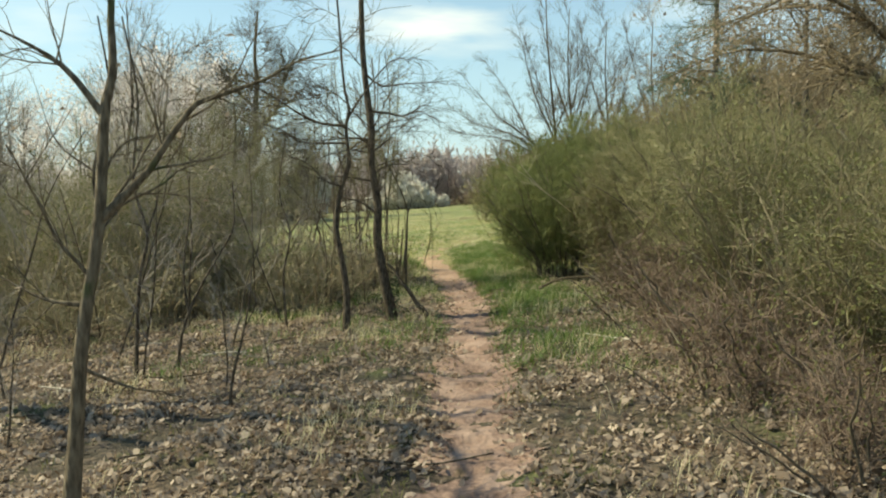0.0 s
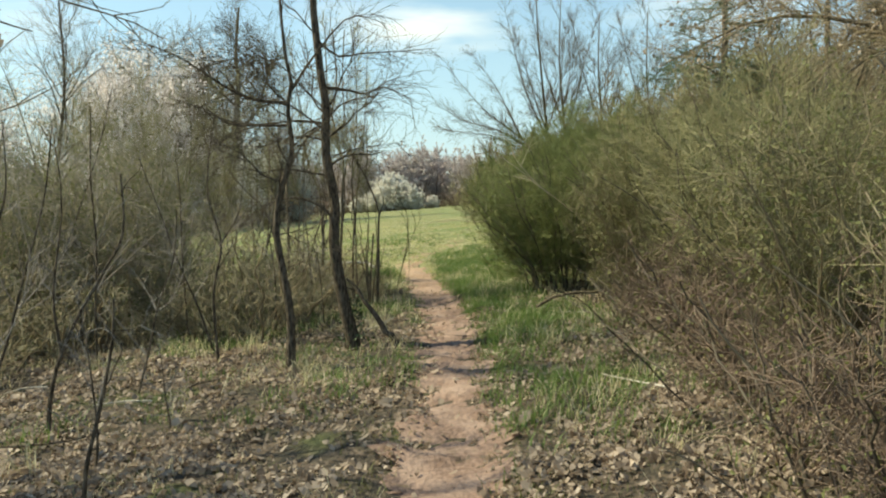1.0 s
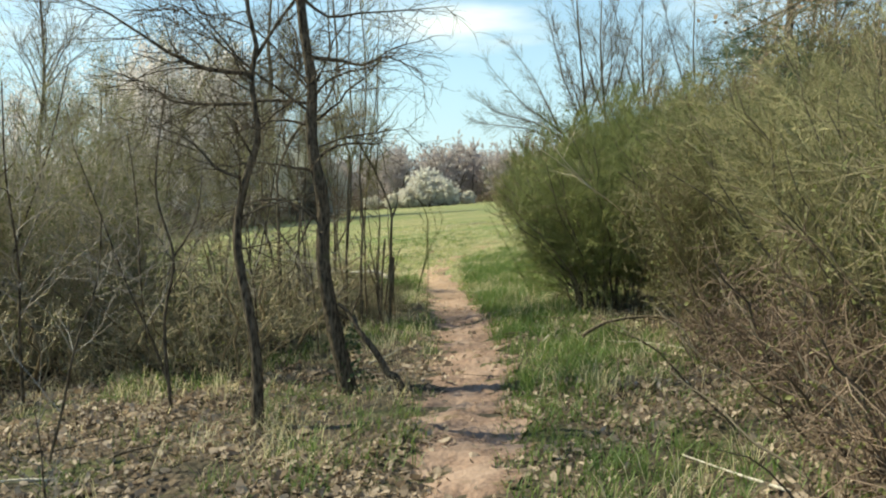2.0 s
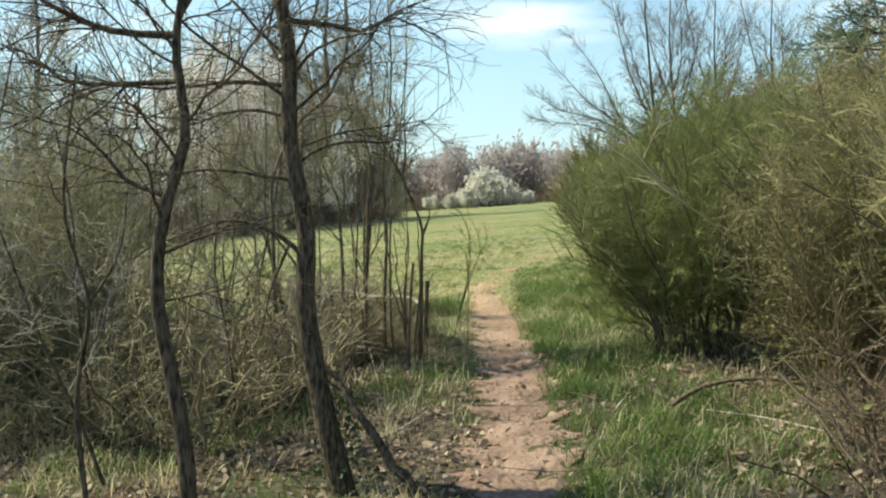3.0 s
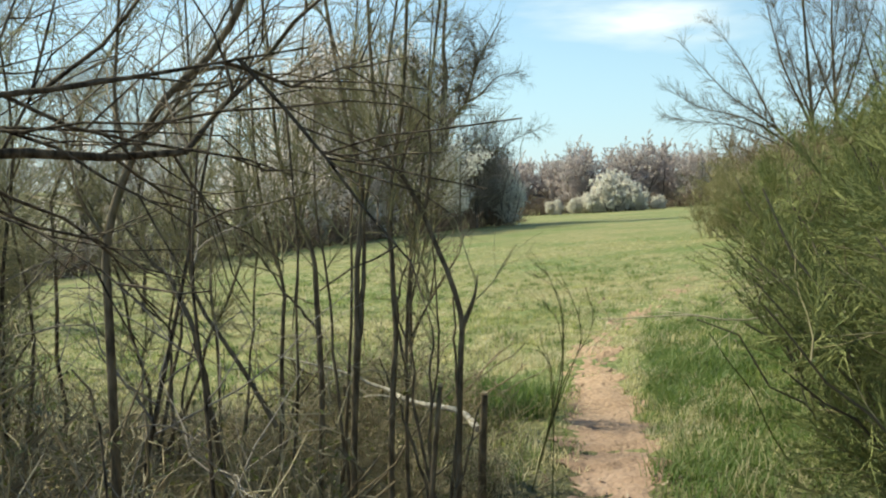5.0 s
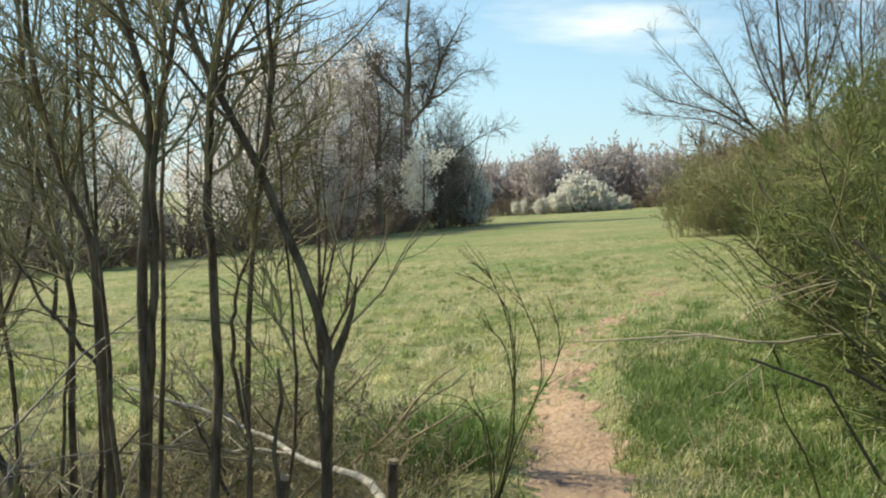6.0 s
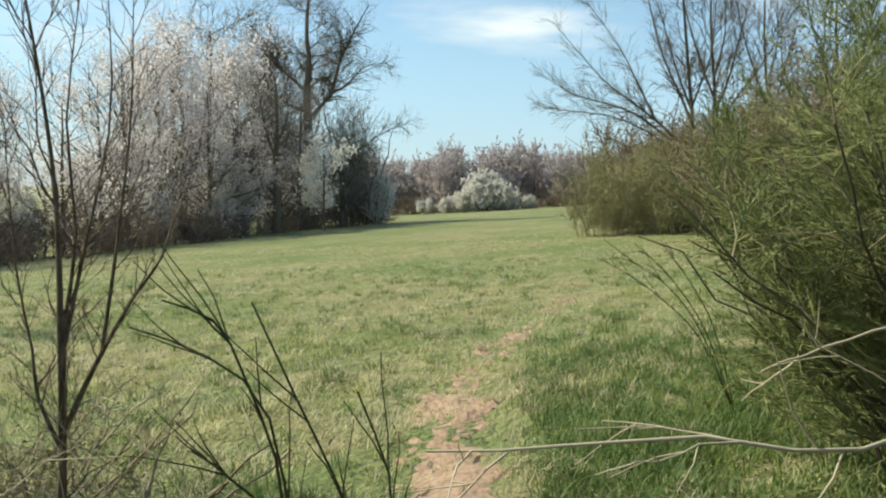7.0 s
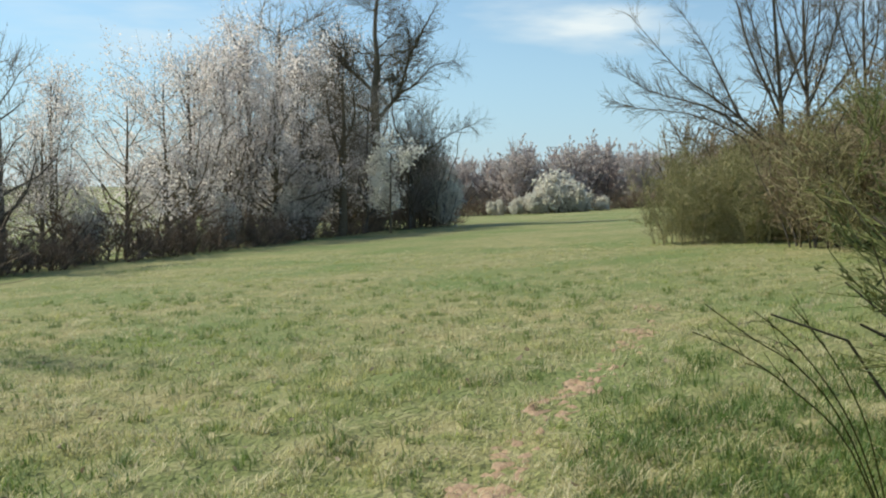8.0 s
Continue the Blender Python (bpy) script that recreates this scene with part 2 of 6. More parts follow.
def tubes(P, R, k=3, cap=False):
    """Round bars along the lines P (n, m, 3) with radii R (n, m)."""
    P, R = np.asarray(P, float), np.asarray(R, float)
    n, m = P.shape[:2]
    T = unit(np.gradient(P, axis=1))
    ref = np.where(np.abs(T[:, :1, 2:]) > 0.8, np.array([1.0, 0.2, 0]), np.array([0.1, 0.0, 1.0]))
    U = unit(np.cross(T, np.broadcast_to(ref, T.shape)))
    W = np.cross(T, U)
    ang = np.arange(k) * 2 * np.pi / k
    ring = U[:, :, None] * np.cos(ang)[:, None] + W[:, :, None] * np.sin(ang)[:, None]
    V = P[:, :, None] + ring * R[:, :, None, None]
    i = np.arange(n)[:, None, None] * m * k + np.arange(m - 1)[None, :, None] * k
    j = np.arange(k)
    a, b = i + j, i + (j + 1) % k
    F = np.stack([a, b, b + k, a + k], -1).reshape(-1, 4)
    out = [(V.reshape(-1, 3), F)]
    if cap:
        out.append((V[:, -1].reshape(-1, 3), np.arange(n * k).reshape(n, k)))
        out.append((V[:, 0, ::-1].reshape(-1, 3), np.arange(n * k).reshape(n, k)))
    return out


def spline(points, m):
    """A smooth line of m points through the given ones."""
    p = np.asarray(points, float)
    q = np.concatenate([[2 * p[0] - p[1]], p, [2 * p[-1] - p[-2]]])
    t = np.linspace(0, len(p) - 1 - 1e-6, m)
    i = t.astype(int)
    f = (t - i)[:, None]
    a, b, c, d = q[i], q[i + 1], q[i + 2], q[i + 3]
    return 0.5 * (2 * b + (c - a) * f + (2 * a - 5 * b + 4 * c - d) * f**2 + (3 * b - a - 3 * c + d) * f**3)


def grow(rng, P, R, n, span, angle, length, m, up=0.0, wander=0.12, share=0.6, end=0.3, shrink=0.5, least=0.0):
    """n side shoots on the lines P: lines of m points and their radii. angle: degrees from the parent, low and high."""
    weight = np.linalg.norm(P[:, -1] - P[:, 0], axis=1)
    idx = rng.choice(len(P), n, p=weight / weight.sum())
    s = rng.uniform(span[0], span[1], n)
    at = s * (P.shape[1] - 1)
    i = np.minimum(at.astype(int), P.shape[1] - 2)
    f = (at - i)[:, None]
    start = P[idx, i] * (1 - f) + P[idx, i + 1] * f
    r0 = R[idx, i] * (1 - f[:, 0]) + R[idx, i + 1] * f[:, 0]
    T = unit(P[idx, i + 1] - P[idx, i])
    q = rng.normal(size=(n, 3))
    q = unit(q - T * (q * T).sum(1, keepdims=True))
    a = np.radians(rng.uniform(angle[0], angle[1], n))[:, None]
    way = np.cos(a) * T + np.sin(a) * q
    L = length * rng.uniform(0.55, 1.25, n) * (1 - shrink * s)
    out = np.empty((n, m, 3))
    out[:, 0] = start
    for k in range(1, m):
        way = unit(way + rng.normal(size=(n, 3)) * wander + np.array([0, 0, up]))
        out[:, k] = out[:, k - 1] + way * (L / (m - 1))[:, None]
    rad = np.maximum(r0 * share, least)[:, None] * np.linspace(1, end, m)
    return out, rad


def leaves(rng, points, size, flat=0.0, narrow=0.55):
    """A folded four-cornered leaf at each point, turned at random. flat: how far they lie down."""
    n = len(points)
    up = unit(rng.normal(size=(n, 3)) * (1 - flat) + np.array([0, 0, flat]))
    d = rng.normal(size=(n, 3))
    d = unit(d - up * (d * up).sum(1, keepdims=True))
    c = np.cross(up, d)
    s = size * rng.uniform(0.6, 1.3, n)[:, None]
    a, b = points - d * s * 0.5, points + d * s * 0.5
    e1, e2 = points + c * s * narrow * 0.5 + up * s * 0.15, points - c * s * narrow * 0.5 + up * s * 0.15
    V = np.stack([a, e1, b, e2], 1).reshape(-1, 3)
    k = np.arange(n)[:, None] * 4
    return [(V, np.concatenate([k + [0, 1, 2], k + [0, 2, 3]]))]


def curled(rng, points, size):
    """Withered leaves: pointed ovals, curled along and folded across, lying at all tilts."""
    n = len(points)
    up = unit(rng.normal(size=(n, 3)) * 0.55 + np.array([0, 0, 0.6]))
    d = rng.normal(size=(n, 3))
    d = unit(d - up * (d * up).sum(1, keepdims=True))
    c = np.cross(up, d)
    s = size * np.exp(rng.normal(size=(n, 1)) * 0.35)
    wide = s * rng.uniform(0.12, 0.30, (n, 1))
    curl, fold = s * rng.uniform(-0.1, 0.45, (n, 1)), wide * rng.uniform(-0.2, 0.9, (n, 1))
    bend = s * rng.uniform(-0.2, 0.2, (n, 1))

    def at(along_by, across):
        return points + d * s * along_by + c * (wide * across + bend * along_by**2 * 4) + up * (curl * 4 * along_by**2 + fold * abs(across))
    V = np.stack([at(-0.5, 0), at(-0.22, 0.9), at(-0.22, -0.9), at(0.2, 1.0), at(0.2, -1.0), at(0.5, 0)], 1).reshape(-1, 3)
    k = np.arange(n)[:, None] * 6
    return [(V, np.concatenate([k + [0, 2, 1], k + [3, 4, 5], k + [1, 2, 4], k + [1, 4, 3]]))]


def along(rng, P, n, span=(0.2, 1.0), spread=0.0):
    """n places on the lines P."""
    idx = rng.randint(0, len(P), n)
    at = rng.uniform(span[0], span[1], n) * (P.shape[1] - 1)
    i = np.minimum(at.astype(int), P.shape[1] - 2)
    f = (at - i)[:, None]
    return P[idx, i] * (1 - f) + P[idx, i + 1] * f + rng.normal(size=(n, 3)) * spread


def blades(rng, points, height, width, lean=0.5):
    """An arching, tapering blade of grass at each point."""
    n = len(points)
    a = rng.uniform(0, 2 * np.pi, n)
    side = np.stack([np.cos(a), np.sin(a), 0 * a], 1)
    way = np.stack([-np.sin(a), np.cos(a), 0 * a], 1) * rng.uniform(0.25, 1, (n, 1)) * lean
    h = (height * rng.uniform(0.5, 1.3, n))[:, None]
    w = side * width * 0.5
    mid = points + way * h * 0.45 + np.array([0, 0, 0.55]) * h
    tip = points + way * h * 1.15 + np.array([0, 0, 0.8]) * h
    V = np.stack([points - w, points + w, mid + w * 0.8, mid - w * 0.8, tip], 1).reshape(-1, 3)
    k = np.arange(n)[:, None] * 5
    return [(V, np.concatenate([k + [0, 1, 2], k + [0, 2, 3], k + [3, 2, 4]]))]


# ---------------------------------------------------------------- ground
def ground_height(x, y):
    """The lie of the land: it falls to the left and, past the wood, gently away."""
    x, y = np.asarray(x, float), np.asarray(y, float)
    z = 0.065 * np.clip(x, -40, 25) - 0.0133 * np.clip(y - 17, 0, 140)
    near = np.exp(-((x / 14) ** 2) - ((y - 12) / 18) ** 2)
    rough = 0.035 * np.sin(1.7 * x + 0.6 * y) * np.sin(1.3 * y - 0.5 * x) + 0.015 * np.sin(4.1 * x + 1.1) * np.sin(3.7 * y)
    hummocks = 0.026 * np.sin(5.3 * x + 2.1 * y + 1.3 * np.sin(1.9 * y)) * np.sin(4.7 * y - 1.6 * x + 1.1 * np.sin(2.3 * x)) + 0.010 * np.sin(9.1 * x - 6.3 * y) * np.sin(8.3 * y + 3.7 * x)
    return z + rough * near + hummocks * np.exp(-((x + 3) / 12) ** 4 - ((y - 14) / 15) ** 4)


PATH_Y = np.array([-6, 2, 4.2, 6.4, 10, 13, 15, 16.2, 18, 19.6, 21.3, 23.5, 26])
PATH_X = np.array([0.1, 0.12, 0.20, 0.28, 0.42, 0.38, 0.18, 0.06, -0.18, -0.3, -0.02, 0.5, 1.05])


def path_middle(y):
    return np.interp(y, PATH_Y, PATH_X)


def sheet(name, xs, ys, height, mat):
    X, Y = np.meshgrid(xs, ys)
    V = np.stack([X, Y, height(X, Y)], -1).reshape(-1, 3)
    w = len(xs)
    i = (np.arange(len(ys) - 1)[:, None] * w + np.arange(w - 1)).ravel()
    return mesh_of(name, [(V, np.stack([i, i + 1, i + w + 1, i + w], -1))], mat)


def sunk(x, y):
    """The ground with the path's shallow trough in it."""
    off = x - path_middle(y)
    fade = np.clip((20 - y) / 4, 0, 1)
    return ground_height(x, y) - 0.05 * np.exp(-((off / 0.34) ** 4)) * fade


far = np.geomspace(4.2, 900, 46)
XS = np.concatenate([-np.geomspace(11.1, 900, 40)[::-1], np.arange(-11.0, 4.01, 0.1), far])
YS = np.concatenate([-np.geomspace(4.2, 500, 30)[::-1], np.arange(-4, 28, 0.12), np.geomspace(28.3, 1400, 60)])
ground = tagged(new("ground", sheet("ground", XS, YS, sunk, GROUND)),
                "sloping ground, leaf mould in the wood and short spring grass beyond", "ground", kind="structure")


def build_path():
    """Trodden earth: a ragged strip in the trough, breaking into bare patches in the meadow."""
    rng = np.random.RandomState(3)
    ys = np.arange(-3, 27.5, 0.06)
    half = 0.26 + 0.025 * np.sin(ys * 2.1) + 0.02 * np.sin(ys * 5.3 + 1) + rng.normal(size=len(ys)) * 0.03
    half = 1.25 * half * np.interp(ys, [-3, 15, 16, 18, 20, 27], [1.15, 1.0, 1.1, 0.9, 0.75, 0.7])
    u = np.linspace(-1, 1, 13)
    X = path_middle(ys)[:, None] + half[:, None] * u + rng.normal(size=(len(ys), 13)) * 0.012
    Y = ys[:, None] + 0 * u + rng.normal(size=X.shape) * 0.01
    # low worn steps: short rises, long falls
    way = Y * 2.1 + 0.35 * np.sin(Y * 1.7) + 0.22 * np.sin(X * 6 + Y) + 0.12 * np.sin(X * 17)
    high = 0.5 + 0.5 * np.sin(np.floor(way) * 2.4)
    step = (0.016 + 0.038 * high) * (0.5 - (way - np.floor(way))) * np.clip((18 - Y) / 3, 0, 1)
    ragged = 0.5 * np.sin(7.3 * Y + 3 * X) + 0.5 * np.sin(13.1 * Y - 5 * X + 1) + 0.6 * np.sin(3.1 * Y + 2)
    under = np.interp(Y, [16.8, 18.4, 20, 22, 27], [0.0, 0.011, 0.021, 0.026, 0.033])
    lumps = np.interp(Y, [16.5, 19], [0.0, 0.016]) * (rng.normal(size=X.shape) + 0.5 * np.sin(5.1 * Y + 7 * X) + 0.6 * np.sin(2.3 * Y + 1))
    Z = sunk(X, Y) + 0.018 - under + lumps - (0.024 + 0.016 * ragged) * np.abs(u) ** 3 + step + rng.normal(size=X.shape) * 0.005
    w = 13
    i = (np.arange(len(ys) - 1)[:, None] * w + np.arange(w - 1)).ravel()
    F = np.stack([i, i + 1, i + w + 1, i + w], -1)
    pieces = [(np.stack([X, Y, Z], -1).reshape(-1, 3), F)]
    ob = new("path", mesh_of("path", pieces, EARTH))
    return tagged(ob, "narrow trodden footpath of reddish bare earth", "path", kind="structure")


build_path()


def on_ground(x, y, dz=0.0):
    return (float(x), float(y), float(sunk(np.array(x, float), np.array(y, float))) + dz)


# ---------------------------------------------------------------- plants: kinds
def bare_tree(name, place, trunk, radius, rng, label, limbs, counts, lengths, bark_mat, twig_mat, group="",
              petals=0, petal_mat=None, petal_size=0.05, angles=((35, 65), (25, 60), (20, 55)), up=0.05, limb_span=(0.3, 0.98), twig_r=0.004,
              wander=0.14, limb_share=0.5, shrink=0.45, top=0.2, split=True, petal_name="blossom", petal_narrow=0.9):
    """A leafless tree. trunk: points from the base up, in the tree's own coordinates; limbs: extra main limbs as (points, radius)."""
    t = thing(name, place, label, "tree", group)
    m = 22
    P0 = spline(trunk, m)[None]
    R0 = (radius * np.linspace(1, top, m) * (1 + 0.35 * np.exp(-np.linspace(0, 14, m))))[None]
    part("trunk", tubes(P0, R0, 10), bark_mat, t)
    P1, R1 = grow(rng, P0, R0, counts[0], limb_span, angles[0], lengths[0], 9, up, wander, limb_share, 0.3, shrink, twig_r * 1.5)
    for pts, r in limbs:
        q = spline(pts, 9)[None]
        P1, R1 = np.concatenate([P1, q]), np.concatenate([R1, (r * np.linspace(1, 0.14, 9))[None]])
    if split:
        # each limb bears its own twigs
        span = np.linalg.norm(P1[:, -1] - P1[:, 0], axis=1)
        shares = span / span.sum()
        twig_lines, twiglet_lines = [], []
        for p, q, w in zip(P1, R1, shares):
            limb = part("limb", tubes(p[None], q[None], 7), bark_mat, t)
            P2, R2 = grow(rng, p[None], q[None], max(2, int(counts[1] * w)), (0.2, 1.0), angles[1], lengths[1], 6, up, wander, 0.38, 0.35, 0.4, twig_r)
            P3, R3 = grow(rng, P2, R2, max(3, int(counts[2] * w)), (0.15, 1.0), angles[2], lengths[2], 4, up, wander, 0.6, 0.5, 0.3, twig_r * 0.6)
            part("twig_growth", tubes(P2, R2, 4) + tubes(P3, R3, 3), twig_mat, limb, kind="stuff")
            twig_lines.append(P2)
            twiglet_lines.append(P3)
        P2, P3 = np.concatenate(twig_lines), np.concatenate(twiglet_lines)
    else:
        P2, R2 = grow(rng, P1, R1, counts[1], (0.2, 1.0), angles[1], lengths[1], 5, up, wander, 0.38, 0.35, 0.4, twig_r)
        P3, R3 = grow(rng, P2, R2, counts[2], (0.15, 1.0), angles[2], lengths[2], 3, up, wander, 0.6, 0.5, 0.3, twig_r * 0.6)
        part("bough_growth", tubes(P1, R1, 5), bark_mat, t, kind="stuff")
        part("crown", tubes(P2, R2, 3) + tubes(P3, R3, 3), twig_mat, t, kind="stuff")
    if petals:
        spots = np.concatenate([along(rng, P3, petals * 2 // 3, spread=petal_size), along(rng, P2, petals // 3, spread=petal_size)])
        part(petal_name, leaves(rng, spots, petal_size, 0.0, petal_narrow), petal_mat, t, kind="stuff")
    return t


def shrub(name, place, rng, label, height, width, stems, counts, stem_mat, shoot_mat, category="shrub", group="", leaf_n=0, leaf_mat=None,
          leaf_size=0.02, lean=0.55, angles=((12, 38), (10, 35)), lengths=(0.38, 0.2), shoot_r=0.0026, up=0.06, stem_r=0.012, wander=0.1,
          leaf_name="foliage", low=0.5, base_share=0.14, m1=4, m2=2):
    """Many stems from one stool, arching outward, with shoots on shoots, inside a rounded ragged outline."""
    t = thing(name, place, label, category, group)
    a, d = rng.uniform(0, 2 * np.pi, stems), np.sqrt(rng.uniform(0, 1, stems))
    m = 9
    s = np.linspace(0, 1, m)
    reach = width * 0.5 * d * rng.uniform(0.6, 1.0, stems) * lean
    tall = height * rng.uniform(0.6, 1.0, stems) * np.sqrt(np.maximum(1 - 0.6 * d**2, 0.2))
    r_at = width * base_share * d[:, None] + reach[:, None] * s**1.3
    wob = np.cumsum(rng.normal(size=(stems, m, 2)), 1) * wander * 0.09 * height
    P0 = np.stack([np.cos(a)[:, None] * r_at + wob[..., 0] * s, np.sin(a)[:, None] * r_at + wob[..., 1] * s, -0.12 + tall[:, None] * s], -1)
    R0 = (stem_r * rng.uniform(0.6, 1.3, stems))[:, None] * np.linspace(1, 0.3, m)
    part("stool", tubes(P0, R0, 4), stem_mat, t, kind="stuff")
    bump = rng.uniform(0, 6.28, 4)

    def inside(P):
        tip = P[:, -1]
        z = tip[:, 2] / height
        th = np.arctan2(tip[:, 1], tip[:, 0])
        edge = 0.5 * width * (1 + 0.13 * np.sin(2 * th + bump[0]) + 0.12 * np.sin(5 * th + bump[1] + 3 * z) + 0.08 * np.sin(9 * z + bump[2]))
        r = np.hypot(tip[:, 0], tip[:, 1]) / edge
        prof = np.where(z < 0.5, low + (1 - low) * np.clip(z / 0.5, 0, 1), np.sqrt(np.clip(1 - ((z - 0.5) / 0.62) ** 2, 0, 1)))
        return (r < prof * rng.uniform(0.7, 1.18, len(P))) & (z > 0.03)

    P1, R1 = grow(rng, P0, R0, counts[0], (0.03, 1.0), angles[0], lengths[0] * height, m1, up, wander, 0.5, 0.5, 0.35, shoot_r * 1.3)
    k = inside(P1)
    P1, R1 = P1[k], R1[k]
    P2, R2 = grow(rng, P1, R1, counts[1], (0.1, 1.0), angles[1], lengths[1] * height, m2, up, wander, 0.7, 0.6, 0.2, shoot_r)
    k = inside(P2)
    P2, R2 = P2[k], R2[k]
    part("crown", tubes(P1, R1, 3) + tubes(P2, R2, 3), shoot_mat, t, kind="stuff")
    if leaf_n:
        part(leaf_name, leaves(rng, along(rng, P2, leaf_n, spread=0.01), leaf_size, 0.1, 0.45), leaf_mat, t, kind="stuff")
    return t


def rand(seed):
    return np.random.RandomState(seed)


def strew(master, spots, rng, size=(0.85, 1.15), turn=(0, 360)):
    """Copies of a plant at the spots (x, y), each turned and sized on its own."""
    for x, y in spots:
        s = rng.uniform(*size)
        c = copy_thing(master, pose(*on_ground(x, y), 0, 0, rng.uniform(*turn)))
        c.scale = (s, s, s * rng.uniform(0.92, 1.08))


# ---------------------------------------------------------------- the wood: trees beside the path
def local(points, base):
    return [tuple(np.array(p) - np.array(base)) for p in points]


b = on_ground(-1.93, 4.35)
bare_tree("young_tree", b, local([(-1.93, 4.35, -0.3), (-1.87, 4.33, 0.26), (-1.81, 4.3, 0.79), (-1.71, 4.3, 1.36), (-1.67, 4.3, 1.9), (-1.62, 4.3, 2.13), (-1.64, 4.35, 2.5), (-1.58, 4.4, 3.2), (-1.7, 4.5, 4.2)], b), 0.042, rand(11),
          "young leafless oak sapling with dark mossy bark and dry leaves", [
              (local([(-1.71, 4.3, 1.37), (-1.58, 4.32, 1.51), (-1.43, 4.35, 1.68), (-1.27, 4.35, 1.93), (-1.18, 4.4, 2.0), (-0.96, 4.45, 2.07), (-0.75, 4.5, 2.2), (-0.5, 4.52, 2.27)], b), 0.026),
              (local([(-1.67, 4.3, 1.9), (-1.85, 4.3, 2.13), (-2.02, 4.25, 2.25), (-2.25, 4.2, 2.36)], b), 0.02),
              (local([(-1.80, 4.3, 0.95), (-2.0, 4.3, 0.98), (-2.3, 4.35, 1.12)], b), 0.016),
              (local([(-1.84, 4.32, 0.62), (-1.6, 4.45, 0.48), (-1.4, 4.55, 0.44)], b), 0.012)],
          (9, 90, 260), (0.9, 0.55, 0.28), BARK_DARK, BARK_DARK, twig_r=0.0035, petals=36, petal_mat=DEAD_LEAF, petal_size=0.05, up=0.01, petal_name="dry_leaves", petal_narrow=0.5, limb_share=0.35)

b = on_ground(-1.0, 9.35)
bare_tree("young_tree", b, local([(-1.0, 9.35, -0.3), (-1.01, 9.35, 0.1), (-1.0, 9.35, 0.3), (-1.03, 9.35, 0.6), (-1.065, 9.35, 0.8), (-1.105, 9.35, 1.02), (-1.115, 9.35, 1.2), (-1.09, 9.35, 1.4), (-1.035, 9.35, 1.6), (-0.975, 9.35, 1.76), (-0.97, 9.35, 1.9), (-0.99, 9.35, 2.05), (-1.0, 9.35, 2.2), (-0.965, 9.35, 2.4), (-1.03, 9.35, 2.7), (-1.06, 9.37, 3.2), (-1.15, 9.4, 4.2)], b), 0.040, rand(12),
          "thin crooked leafless sapling with grey-brown bark", [
              (local([(-0.98, 9.35, 2.3), (-0.79, 9.4, 2.6), (-0.48, 9.45, 2.95), (-0.17, 9.5, 2.9)], b), 0.014),
              (local([(-1.08, 9.35, 1.56), (-1.24, 9.36, 1.62), (-1.34, 9.38, 1.73), (-1.51, 9.4, 1.85), (-1.8, 9.4, 1.92)], b), 0.012),
              (local([(-1.0, 9.35, 2.22), (-1.27, 9.33, 2.24), (-1.52, 9.3, 2.35), (-1.9, 9.3, 2.6), (-2.3, 9.3, 2.75)], b), 0.018),
              (local([(-1.0, 9.35, 2.03), (-1.28, 9.4, 2.03), (-1.53, 9.4, 2.05), (-1.7, 9.45, 2.17), (-2.1, 9.5, 2.3)], b), 0.013),
              (local([(-1.1, 9.35, 1.3), (-0.95, 9.4, 1.37), (-0.75, 9.4, 1.42), (-0.62, 9.4, 1.4)], b), 0.008),
              (local([(-1.11, 9.35, 1.1), (-0.95, 9.4, 1.13), (-0.7, 9.45, 1.17)], b), 0.006)],
          (10, 190, 700), (1.3, 0.6, 0.3), BARK_GREY, BARK_GREY, twig_r=0.003, up=0.0, limb_span=(0.45, 0.98), limb_share=0.32, wander=0.2, top=0.25)

